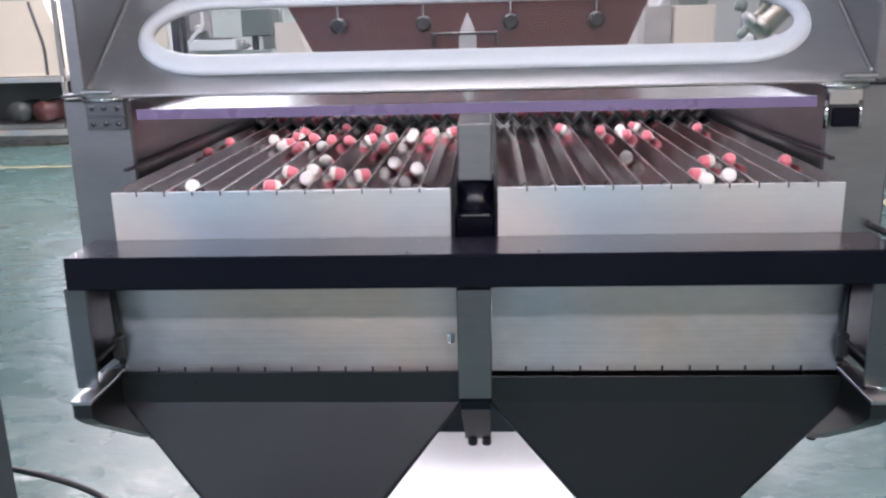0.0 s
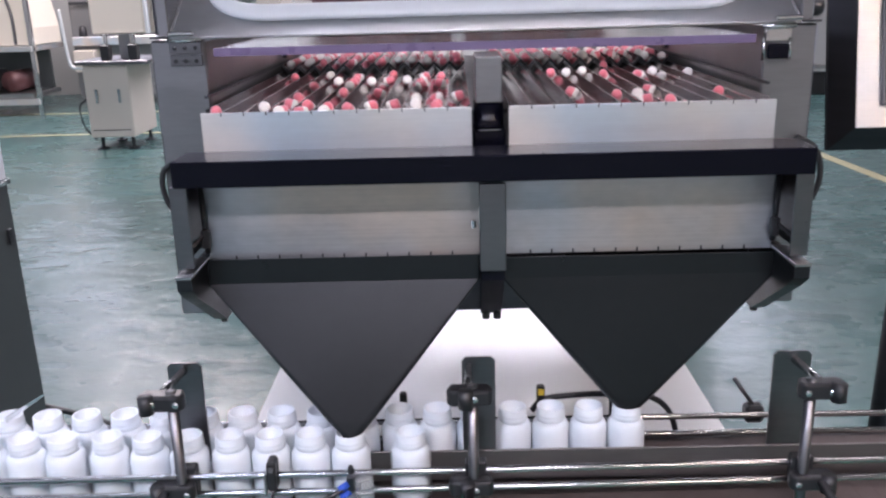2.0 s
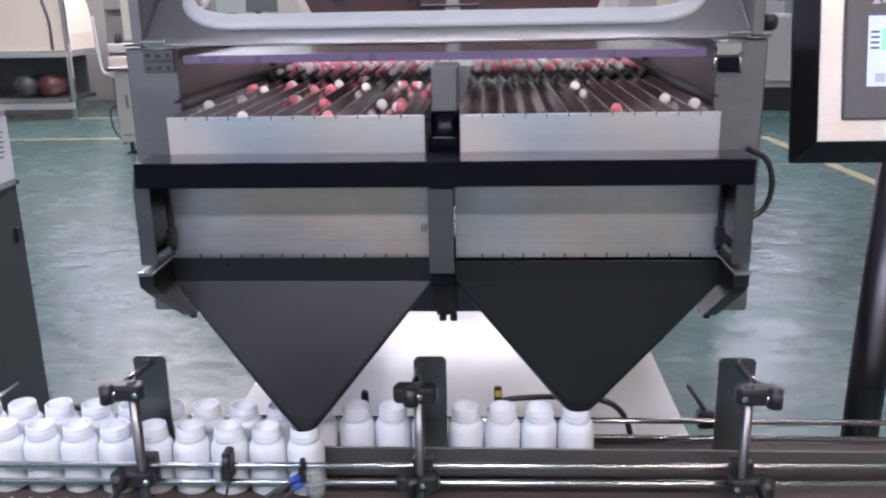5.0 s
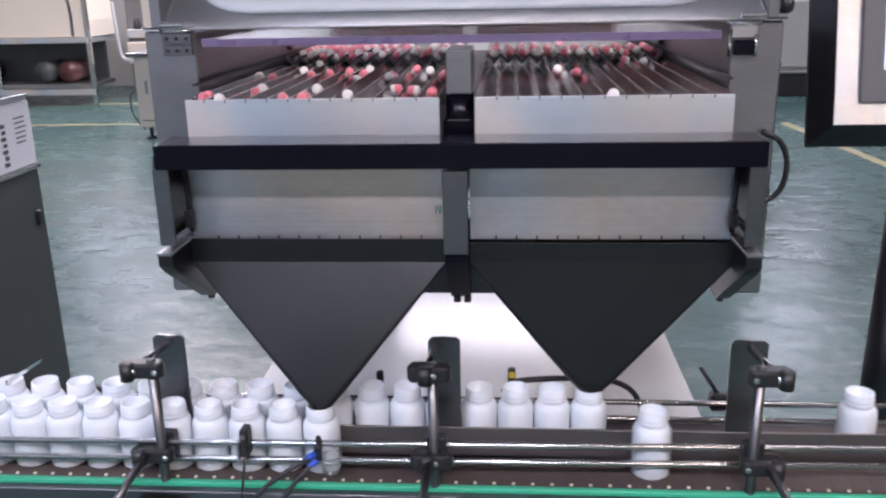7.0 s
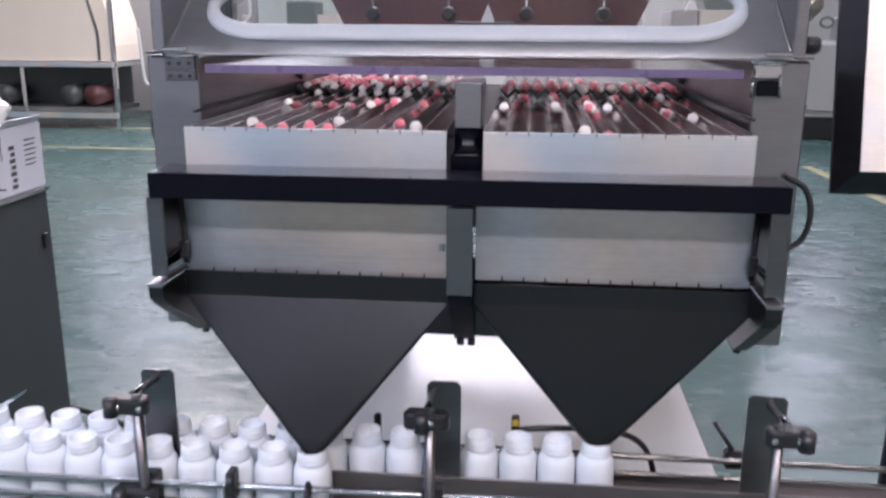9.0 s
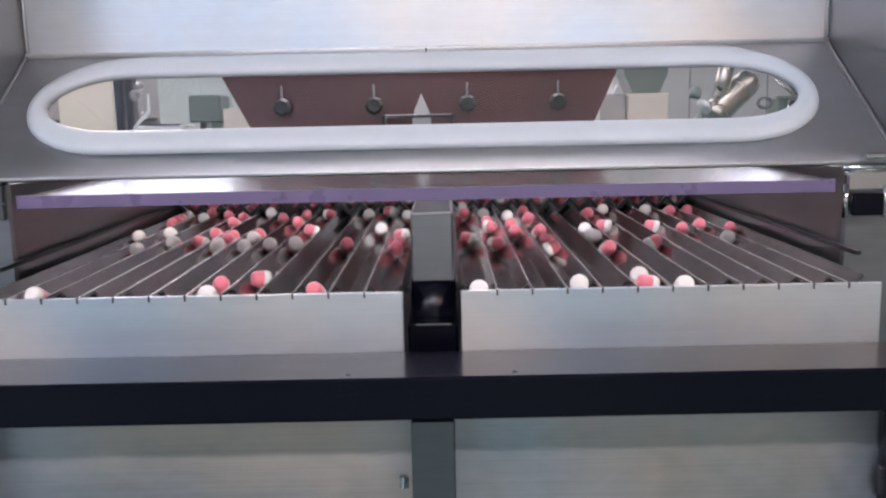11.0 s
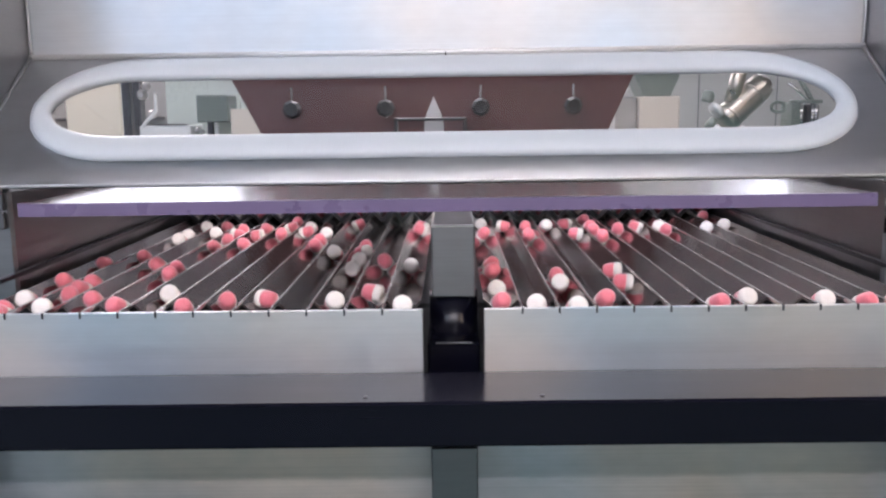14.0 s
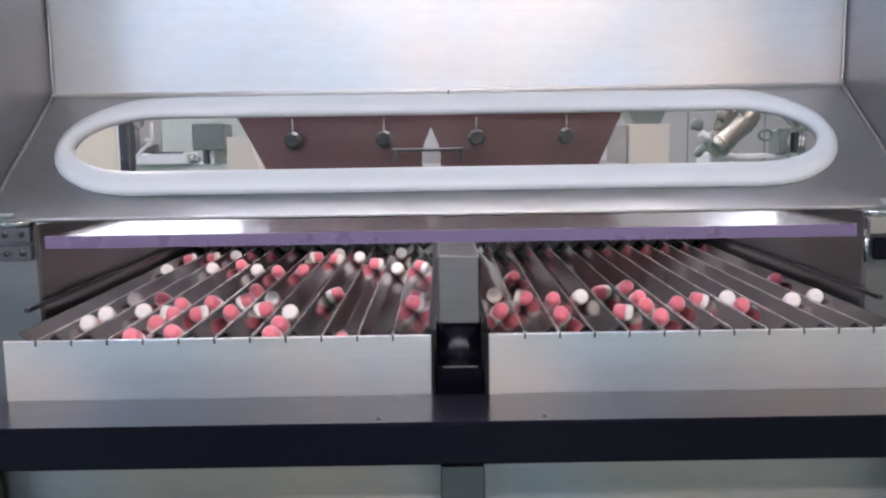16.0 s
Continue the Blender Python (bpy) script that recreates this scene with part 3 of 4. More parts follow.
# ---- chutes ----
def chute(side):
    x0, x1, tx, ty, tz = ((-0.412, -0.012, -0.205, 0.92, 0.903), (0.018, 0.415, 0.209, 0.99, 0.899))[side]
    ob = thing("discharge_chute", ((x0 + x1) / 2, 1.0, 1.1), "satin steel funnel chute, coloured dark for the floor it mirrors, tapering to a bottle mouth", "chute", "discharge chutes")
    yf, yb = 0.985, 1.09
    z1, z2 = 1.15, 1.113
    zt = z1 if side == 0 else z1 - 0.006
    bm = bmesh.new()
    loops = [[], [], [], []]
    for k, (cx, cy) in enumerate(((x1, yb), (x0, yb), (x0, yf), (x1, yf))):
        for m in range(5):
            a = math.pi / 2 * (k + m / 4)
            c, d = math.cos(a), math.sin(a)
            sx, sy = (-1 if cx == x1 else 1), (-1 if cy == yb else 1)
            px, py = cx + 0.004 * (sx + c), cy + 0.004 * (sy + d)
            for lp, z in ((0, zt), (1, z2)):
                loops[lp].append(bm.verts.new((px, py, z)))
            w = 0.10
            bx, by = tx + 0.0165 * c, ty + 0.0165 * d
            loops[2].append(bm.verts.new((bx + w * (px - tx), by + w * (py - ty), tz + w * (z2 - tz))))
            loops[3].append(bm.verts.new((bx, by, tz)))
    n = len(loops[0])
    for lo, hi in zip(loops, loops[1:]):
        for k in range(n):
            bm.faces.new((lo[k], lo[(k + 1) % n], hi[(k + 1) % n], hi[k]))
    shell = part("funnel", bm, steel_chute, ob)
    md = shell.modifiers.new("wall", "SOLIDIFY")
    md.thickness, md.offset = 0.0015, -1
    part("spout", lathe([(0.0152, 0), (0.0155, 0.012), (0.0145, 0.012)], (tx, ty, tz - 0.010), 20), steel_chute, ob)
    return ob


chute(0)
chute(1)

# ---- conveyor ----
conveyor = thing("conveyor", (0, 0.96, 0), "bottle conveyor with a brown modular belt and a green wear strip", "conveyor")
part("belt", box(-1.8, 1.8, 0.87, 1.07, 0.785, 0.80), belt_mat, conveyor, "brown modular plastic belt")
part("wear_strip", box(-1.8, 1.8, 0.8585, 0.8695, 0.78, 0.802, 0.002), green_mat, conveyor, "green wear strip")
part("side_frame", box(-1.8, 1.8, 0.842, 0.858, 0.62, 0.796, 0.0015), steel_mid, conveyor)
part("side_frame", box(-1.8, 1.8, 1.071, 1.077, 0.62, 0.80, 0.001), steel_dark, conveyor)
# the front pair runs slightly aslant to the belt
for a, b in (((-1.8, 0.86, 0.83), (1.8, 0.896, 0.841)), ((-1.8, 0.86, 0.858), (1.8, 0.896, 0.869)), ((-1.8, 1.036, 0.827), (1.8, 1.036, 0.827)), ((-1.8, 1.036, 0.857), (1.8, 1.036, 0.857))):
    part("guide_rail", rod(a, b, 0.0048, sides=16), rail_steel, conveyor, "polished round guide rail", True)
part("divider", box(-0.19, 0.68, 0.952, 0.956, 0.801, 0.851, 0.001), steel_warm, conveyor, "brownish steel divider strip")
for x in (-1.5, 1.5):
    for y in (0.86, 1.06):
        part("leg", rod((x, y, 0), (x, y, 0.65), 0.022), steel, conveyor, "", True)


def bottle():
    ob = thing("bottle", (0, 0, 0), "open white plastic pill bottle with a threaded neck", "bottle", "bottles on the belt")
    part("body", lathe([(0.025, 0), (0.0285, 0.003), (0.0285, 0.068), (0.0278, 0.074), (0.0255, 0.079), (0.0222, 0.083)], (0, 0, 0), 28), white_plastic, ob, "", True)
    part("neck", lathe([(0.0214, 0.0822), (0.0214, 0.0865), (0.0226, 0.088), (0.0214, 0.0895), (0.0214, 0.093), (0.0224, 0.0945), (0.0214, 0.096), (0.0212, 0.1035), (0.0206, 0.1045),
                        (0.0188, 0.1045), (0.0184, 0.1035), (0.0184, 0.085)], (0, 0, 0), 28), white_plastic, ob, "", True)
    return ob


# belt pins along the front edge and the joints between the links
joints = bmesh.new()
for k in range(126):
    x = -1.8 + k * 0.0286
    part("belt_pin", lathe([(0.003, 0), (0.003, 0.0015), (0.0015, 0.0025)], (x, 0.876, 0.80), 6), nub_mat, conveyor)
    box(x + 0.012, x + 0.0131, 0.882, 1.06, 0.7995, 0.8004, 0, joints)
tagged(part("belt_joint", joints, joint_mat, conveyor, "dark joints between belt links"), kind="stuff")
part("under_rail", rod((-1.8, 0.84, 0.74), (1.8, 0.84, 0.74), 0.012), steel, conveyor, "", True)


def stand(x, px0, px1, lean):
    """A guide rail stand: upright rod, two cross clamps, cross arm and hanging divider plate."""
    ob = thing("rail_stand", (x, 0.87, 0.62), "black clamp stand with steel rods holding the guide rails", "stand", "guide rail stands")
    part("upright", rod((x, 0.866, 0.64), (x, 0.866, 1.0), 0.0075), steel_mid, ob, "", True)
    plate_z = 1.001
    part("hanger_plate", prism([(px0 + 0.006, plate_z), (px1 - 0.006, plate_z), (px1, plate_z - 0.006), (px1, 0.838), (px0, 0.838), (px0, plate_z - 0.006)], "y", 0.957, 0.961), steel_mid, ob)
    part("arm", rod((x + lean * 0.026, 0.85, 0.986), (x + lean * 0.012, 0.9565, 0.988), 0.006), steel_mirror, ob, "", True)
    for z, w in ((0.986, 0.027), (0.846, 0.027)):
        cx = x + lean * 0.013
        bm = prism([(cx - w - 0.006, 0.862), (cx - w, 0.852), (cx + w, 0.852), (cx + w + 0.006, 0.862), (cx + w, 0.88), (cx - w, 0.88)], "z", z - 0.012, z + 0.012)
        bmesh.ops.bevel(bm, geom=bm.edges[:], offset=0.005, segments=3, affect="EDGES", profile=0.5)
        cl = part("cross_clamp", bm, black_plastic, ob, "black plastic cross clamp")
        part("clamp_end", rod((cx + lean * (w - 0.008), 0.853, z - 0.0125), (cx + lean * (w - 0.008), 0.853, z + 0.0125), 0.0105, sides=18), black_plastic, cl, "", True)
        part("clamp_screw", lathe([(0.0045, 0), (0.0045, 0.002), (0.002, 0.003)], (cx - lean * (w - 0.005), 0.852, z), 10, axis=(0, -1, 0)), steel_mirror, cl)
    part("rail_clip", box(x - 0.012, x + 0.018, 0.872, 0.89, 0.83, 0.877, 0.002), black_plastic, ob)
    part("lower_arm", rod((x + lean * 0.02, 0.85, 0.852), (x + lean * 0.05, 0.76, 0.80), 0.006), steel_mid, ob, "", True)
    part("foot_clamp", box(x - 0.036, x + 0.036, 0.828, 0.84, 0.735, 0.788, 0.005), black_plastic, ob)
    return ob


stand(-0.442, -0.477, -0.427, -1)
stand(-0.029, -0.043, 0.006, -0.3)
stand(0.43, 0.412, 0.466, 1)

eye = thing("photo_sensor", (-0.315, 0.875, 0.85), "small black photo sensor clipped to the guide rails", "sensor")
part("housing", box(-0.321, -0.308, 0.862, 0.888, 0.842, 0.888, 0.003), black_plastic, eye)
part("lens", lathe([(0.004, 0), (0.004, 0.002), (0.003, 0.003)], (-0.3145, 0.862, 0.878), 10, axis=(0, -1, 0)), bezel_mat, eye)
part("bracket", box(-0.326, -0.322, 0.864, 0.886, 0.836, 0.868, 0.001), steel, eye)
part("cable", tube([(-0.315, 0.87, 0.843), (-0.316, 0.855, 0.82), (-0.318, 0.84, 0.78), (-0.322, 0.82, 0.7)], 0.0022), black_plastic, eye, "", True)
stopper = thing("stop_cylinder", (-0.2, 0.87, 0.84), "small pneumatic bottle stop with clear cover and blue fittings", "stopper")
part("valve_body", box(-0.209, -0.196, 0.862, 0.886, 0.838, 0.865, 0.003), steel_dark, stopper)
part("valve_knob", lathe([(0.004, 0), (0.005, 0.003), (0.004, 0.01), (0.002, 0.012)], (-0.203, 0.872, 0.865), 12), black_plastic, stopper, "", True)
part("clear_cover", lathe([(0.012, 0), (0.0135, 0.004), (0.0135, 0.036), (0.012, 0.04)], (-0.184, 0.866, 0.822), 16), clear_mat, stopper, "clear plastic cup", True)
for dx, dz in ((-0.214, 0.848), (-0.212, 0.836)):
    part("fitting", rod((dx - 0.006, 0.86, dz - 0.003), (dx + 0.007, 0.866, dz + 0.003), 0.005), blue_mat, stopper, "blue push-in fitting", True)
part("air_hose", tube([(-0.215, 0.86, 0.846), (-0.25, 0.845, 0.83), (-0.29, 0.83, 0.8), (-0.33, 0.82, 0.74), (-0.35, 0.82, 0.66)], 0.0036), black_plastic, stopper, "black air hose", True)
part("air_hose", tube([(-0.214, 0.86, 0.834), (-0.235, 0.845, 0.815), (-0.26, 0.83, 0.78), (-0.28, 0.82, 0.72), (-0.29, 0.82, 0.66)], 0.0036), black_plastic, stopper, "black air hose", True)

back_eye = thing("photo_sensor", (0.085, 1.084, 0.85), "small black photo sensor with an amber lamp behind the bottles", "sensor")
part("housing", box(0.079, 0.092, 1.078, 1.092, 0.856, 0.892, 0.002), black_plastic, back_eye)
part("lamp", box(0.0805, 0.0905, 1.0762, 1.0778, 0.878, 0.889, 0.0004), amber_mat, back_eye, "amber indicator lamp")
part("stem", rod((0.085, 1.084, 0.78), (0.085, 1.084, 0.856), 0.004), black_plastic, back_eye)
hose = thing("air_hose", (0.2, 1.08, 0.8), "black air hose looped behind the bottle lane", "hose")
part("loop", tube([(0.07, 1.08, 0.85), (0.09, 1.082, 0.868), (0.133, 1.085, 0.873), (0.189, 1.085, 0.875), (0.254, 1.085, 0.871), (0.292, 1.085, 0.848), (0.31, 1.082, 0.8), (0.312, 1.08, 0.74)], 0.005), black_plastic, hose, "", True)
part("strap", box(-0.146, -0.134, 1.078, 1.09, 0.83, 0.885, 0.003), black_plastic, hose)
part("cylinder", box(0.2, 0.222, 1.084, 1.1, 0.80, 0.905, 0.003), black_plastic, hose, "black pneumatic cylinder")
lever = thing("rail_lever", (0.41, 1.07, 0.84), "thin black adjusting lever on the rear guide rail", "lever")
part("stick", rod((0.395, 1.07, 0.905), (0.425, 1.06, 0.862), 0.0035), black_plastic, lever, "", True)
part("pivot", box(0.41, 0.44, 1.045, 1.07, 0.836, 0.866, 0.005), black_plastic, lever)
strip = thing("guide_strip", (-0.7, 0.95, 0.9), "loose bare steel guide strip leaning over the bottles", "strip")
part("bar", prism([(-0.735, 0.905), (-0.672, 0.948), (-0.668, 0.954), (-0.735, 0.915)], "y", 0.963, 0.967), steel_mirror, strip)
crate = thing("parts_tray", (0.79, 1.22, 0.0), "small blue plastic parts tray on a stool", "tray")
part("bowl", prism([(0.73, 0.65), (0.82, 0.65), (0.83, 0.672), (0.72, 0.672)], "y", 1.16, 1.28), teal_mat, crate)
part("stool", box(0.725, 0.825, 1.16, 1.28, 0.0, 0.6485, 0.004), cabinet_mat, crate)

first = bottle()
first.matrix_basis = pose(-0.208, 0.919, 0.80)
FRONT = [first] + [copy_thing(first, pose(-0.208 - 0.0586 * k, 0.919, 0.80, 0, 0, 37 * k)) for k in range(1, 18)]
def back_x(k):
    """The rear queue stands a little looser past the chutes."""
    return 0.207 - 0.0578 * min(k, 6) - 0.0605 * max(k - 6, 0)


BACK = [copy_thing(first, pose(back_x(k), 0.99, 0.80, 0, 0, 53 * k)) for k in range(0, 25)]

# ---- operator panel ----
panel = thing("operator_panel", (0.83, 1.4, 0), "tilted touch screen control box on a steel pole", "control panel")
bm = bmesh.new()
lo = [bm.verts.new(v) for v in ((0.611, 1.327, 1.225), (1.05, 1.327, 1.225), (1.05, 1.402, 1.603), (0.611, 1.402, 1.603))]
md = [bm.verts.new(v) for v in ((0.611, 1.316, 1.225), (1.05, 1.316, 1.225), (1.05, 1.391, 1.603), (0.611, 1.391, 1.603))]
hi = [bm.verts.new(v) for v in ((0.641, 1.283, 1.269), (1.02, 1.283, 1.269), (1.02, 1.347, 1.587), (0.641, 1.347, 1.587))]
for a, b in ((lo, md), (md, hi)):
    for k in range(4):
        bm.faces.new((a[k], a[(k + 1) % 4], b[(k + 1) % 4], b[k]))
bm.faces.new(lo)
bm.faces.new(hi)
part("case", bm, steel_dark, panel)
TILT = pose(0.641, 1.283, 1.269) @ Matrix.Rotation(math.atan2(-0.064, 0.318), 4, "X")


def on_panel(name, u0, u1, v0, v1, d0, d1, mat, label="", parent=None, bevel=0.001):
    bm = box(u0, u1, -d1, -d0, v0, v1, bevel)
    bmesh.ops.transform(bm, matrix=TILT, verts=bm.verts)
    return part(name, bm, mat, parent or panel, label)


on_panel("front_frame", 0.0, 0.379, 0.0, 0.324, 0.0, 0.004, steel_plate, "bright brushed front frame")
bez = on_panel("bezel", 0.039, 0.343, 0.037, 0.262, 0.0045, 0.012, bezel_mat, "dark grey screen bezel", None, 0.003)
scr = on_panel("screen", 0.077, 0.30, 0.093, 0.212, 0.0122, 0.0128, screen_mat, "lit touch screen", None, 0)
on_panel("key", 0.099, 0.138, 0.154, 0.19, 0.0129, 0.0132, screen_green, "green key", scr, 0)
for k in range(4):
    on_panel("text_bar", 0.081, 0.096, 0.156 + 0.009 * k, 0.16 + 0.009 * k, 0.0129, 0.0131, bezel_mat, "", scr, 0)
on_panel("text_bar", 0.12, 0.17, 0.2, 0.206, 0.0129, 0.0131, bezel_mat, "", scr, 0)
for u in (0.09, 0.118):
    on_panel("white_key", u, u + 0.018, 0.1, 0.116, 0.0129, 0.0131, carton_mat, "", scr, 0)
bm = prism([(0.082, 0.232), (0.097, 0.232), (0.0895, 0.244)], "y", -0.0126, -0.0122)
bmesh.ops.transform(bm, matrix=TILT, verts=bm.verts)
part("mark", bm, carton_mat, bez, "pale triangular maker mark")
on_panel("mark_bar", 0.099, 0.127, 0.234, 0.238, 0.0122, 0.0126, carton_mat, "", bez, 0)
part("pole", rod((0.85, 1.46, 0.0), (0.85, 1.42, 1.26), 0.036, sides=24), steel_dark, panel, "brushed steel pole", True)
part("foot", box(0.69, 1.01, 1.31, 1.61, 0.0, 0.012, 0.003), steel_dark, panel)

# ---- dark cabinet with the carton ----
CX, CY, CZ = -1.318, 2.2, 1.031  # the cabinet's far top corner beside the machine
cab = thing("side_cabinet", (CX - 0.3, CY - 0.45, 0), "dark grey steel cabinet standing at the conveyor's end", "cabinet")
part("body", box(CX - 0.6, CX - 0.007, CY - 1.05, CY - 0.008, 0.05, CZ - 0.013, 0.004), cabinet_mat, cab)
part("top", box(CX - 0.61, CX, CY - 1.06, CY, CZ - 0.013, CZ, 0.002), cabinet_mat, cab)
part("edge_strip", box(CX + 0.0005, CX + 0.004, CY - 1.05, CY - 0.03, CZ - 0.011, CZ - 0.002), steel_mirror, cab)
part("lock", box(CX - 0.0065, CX + 0.002, CY - 0.06, CY - 0.04, CZ - 0.18, CZ - 0.135, 0.002), black_plastic, cab)
for x in (CX - 0.55, CX - 0.06):
    for y in (CY - 1.0, CY - 0.06):
        part("foot", lathe([(0.03, 0), (0.03, 0.01), (0.012, 0.016), (0.012, 0.05)], (x, y, 0.0), 12), black_plastic, cab)
KX, KY, KZ = CX - 0.012, CY + 0.0, CZ + 0.0015  # the carton's lower far corner
carton = thing("carton", (KX - 0.2, KY - 0.2, CZ), "open white printed cardboard carton on the cabinet", "carton")
for nm, b in (("side", (-0.004, 0, -0.44, 0, 0, 0.185)), ("side", (-0.4, -0.396, -0.44, 0, 0, 0.185)), ("side", (-0.396, -0.004, -0.004, 0, 0, 0.185)), ("side", (-0.396, -0.004, -0.44, -0.436, 0, 0.185)), ("base", (-0.396, -0.004, -0.436, -0.004, 0, 0.0035))):
    part(nm, box(KX + b[0], KX + b[1], KY + b[2], KY + b[3], KZ + b[4], KZ + b[5]), carton_mat, carton)
part("flap", prism([(KX - 0.003, KZ + 0.185), (KX + 0.012, KZ + 0.205), (KX + 0.009, KZ + 0.207), (KX - 0.006, KZ + 0.187)], "y", KY - 0.19, KY - 0.01), carton_mat, carton, "half raised flap")
part("tape_slit", box(KX + 0.0003, KX + 0.0009, KY - 0.203, KY - 0.199, KZ + 0.1, KZ + 0.184), print_mat, carton, "dark slit between the flaps")
rnd = random.Random(5)
for k in range(7):
    z = KZ + 0.015 + 0.018 * k
    part("print_bar", box(KX + 0.0003, KX + 0.0012, KY - 0.165 + 0.006 * (k % 2), KY - 0.14, z, z + 0.011), print_mat, carton)
for k in range(6):
    z = KZ + 0.07 + 0.014 * k
    part("print_bar", box(KX + 0.0003, KX + 0.0012, KY - 0.09, KY - 0.09 + 0.06 * rnd.uniform(0.5, 1), z, z + 0.004), print_mat, carton)
part("print_mark", lathe([(0.013, 0), (0.013, 0.0008)], (KX + 0.0002, KY - 0.25, KZ + 0.115), 16, axis=(1, 0, 0)), print_mat, carton)
part("print_swoosh", tube([(KX, KY - 0.3, KZ + 0.1), (KX, KY - 0.28, KZ + 0.06), (KX, KY - 0.24, KZ + 0.03), (KX, KY - 0.2, KZ + 0.02)], 0.003, 6), print_mat, carton)
bag = thing("plastic_bag", (KX - 0.2, KY - 0.2, CZ + 0.01), "crumpled pale plastic bag bulging out of the carton", "bag")
bm = bmesh.new()
bmesh.ops.create_icosphere(bm, subdivisions=5, radius=1)
for v in bm.verts:
    fold = 0.2 * noise.noise(v.co * 2.3) + 0.1 * abs(noise.noise(v.co * 5.5)) + 0.07 * abs(noise.noise(v.co * 11)) + 0.03 * noise.noise(v.co * 23)
    v.co = Vector((KX - 0.2, KY - 0.215, KZ + 0.185)) + Vector((0.175 * v.co.x, 0.19 * v.co.y, 0.18 * v.co.z)) * (1 + fold)
part("film", bm, bag_mat, bag, "", True)

cord = thing("floor_cable", (CX, CY + 0.3, 0), "black cable running out behind the cabinet along the floor", "cable")
part("run", tube([(CX - 0.5, CY + 0.42, 0.15), (CX - 0.23, CY + 0.4, 0.11), (CX - 0.04, CY + 0.4, 0.05), (CX + 0.15, CY + 0.32, 0.01), (CX + 0.45, CY + 0.15, 0.01), (CX + 0.8, CY - 0.1, 0.01)], 0.011), black_plastic, cord, "", True)

# ---- machines across the hall ----
sealer = thing("sealing_machine", (-3.6, 8.9, 0), "cream painted bottle sealing machine on levelling feet", "machine")
part("body", box(-3.8, -3.34, 8.62, 9.3, 0.13, 0.865, 0.01), cream_paint, sealer)
for x in (-3.7, -3.47):
    part("door_handle", box(x, x + 0.03, 8.605, 8.62, 0.48, 0.62, 0.003), steel_mirror, sealer)
part("door_gap", box(-3.77, -3.38, 8.617, 8.6195, 0.2, 0.21), black_plastic, sealer)
part("table", box(-3.84, -3.1, 8.55, 9.35, 0.866, 0.905, 0.006), steel_mid, sealer)
for x in (-3.72, -3.4):
    for y in (8.7, 9.22):
        part("foot", lathe([(0.06, 0), (0.06, 0.015), (0.02, 0.03), (0.02, 0.13)], (x, y, 0), 12), black_plastic, sealer)
part("column", box(-3.5, -3.38, 8.9, 9.02, 0.905, 1.16, 0.004), steel, sealer)
head = part("head", box(-3.64, -3.105, 8.6, 9.1, 1.16, 2.0, 0.015), door_mat, sealer)
part("head_seam", box(-3.62, -3.12, 8.592, 8.599, 1.17, 1.18, 0.001), cream_paint, head)
part("head_edge", box(-3.1, -3.07, 8.59, 8.66, 1.16, 2.0, 0.006), white_paint, sealer, "bright edge strip")
part("rear_post", box(-3.06, -2.98, 8.75, 8.9, 0.906, 2.0, 0.006), steel_dark, sealer, "dark rear post")
for x in (-3.58, -3.3):
    part("clamp_block", box(x, x + 0.09, 8.58, 8.68, 0.906, 1.06, 0.01), black_plastic, sealer)
    part("spindle", rod((x + 0.045, 8.65, 1.06), (x + 0.045, 8.65, 1.165), 0.02), steel_mirror, sealer)
part("hang_cable", tube([(-3.81, 8.65, 0.52), (-3.88, 8.63, 0.45), (-3.86, 8.63, 0.25), (-3.76, 8.65, 0.1)], 0.009), black_plastic, sealer, "", True)
part("pipe_stand", tube([(-3.93, 8.58, 1.41), (-3.915, 8.58, 1.15), (-3.9, 8.58, 0.93), (-3.87, 8.58, 0.85), (-3.78, 8.6, 0.83)], 0.016), white_paint, sealer, "bent white pipe", True)

bench = thing("packing_line", (-6.2, 11.9, 0), "steel packing line with a cream cover and open shelf", "packing line")
part("cover", prism([(-7.7, 0.93), (-5.6, 0.93), (-5.6, 1.15), (-5.66, 1.5), (-5.78, 1.9), (-7.7, 1.9)], "y", 11.5, 12.3), door_mat, bench)
part("cover_rib", tube([(-5.85, 11.49, 0.94), (-5.85, 11.49, 1.3), (-5.9, 11.49, 1.55), (-5.98, 11.49, 1.88)], 0.02), steel_mid, bench, "", True)
part("top_frame", box(-8.2, -5.62, 11.42, 12.4, 0.85, 0.92, 0.006), steel_plate, bench)
part("shelf_back", box(-8.1, -5.75, 12.2, 12.25, 0.3, 0.85, 0.004), cabinet_mat, bench)
for x in (-8.1, -7.0, -5.66):
    part("post", box(x, x + 0.06, 11.44, 11.5, 0.0, 1.9 if x > -6 else 0.85, 0.006), steel_mirror, bench)
part("shelf", box(-8.1, -5.7, 11.45, 12.3, 0.24, 0.3, 0.004), steel, bench)
part("beam", box(-8.15, -5.62, 11.42, 11.5, 0.15, 0.23, 0.004), steel_plate, bench)
grey_unit = thing("grey_machine", (-4.8, 12.8, 0), "grey steel machine with a work rail, behind the sealing machine", "machine")
part("body", box(-5.5, -3.9, 12.45, 13.2, 0.12, 2.1, 0.02), grey_paint, grey_unit)
part("rail", box(-5.45, -3.95, 12.3, 12.44, 0.86, 0.98, 0.01), steel_plate, grey_unit)
part("ledge", box(-5.45, -3.95, 12.36, 12.44, 1.42, 1.46, 0.006), steel_dark, grey_unit)
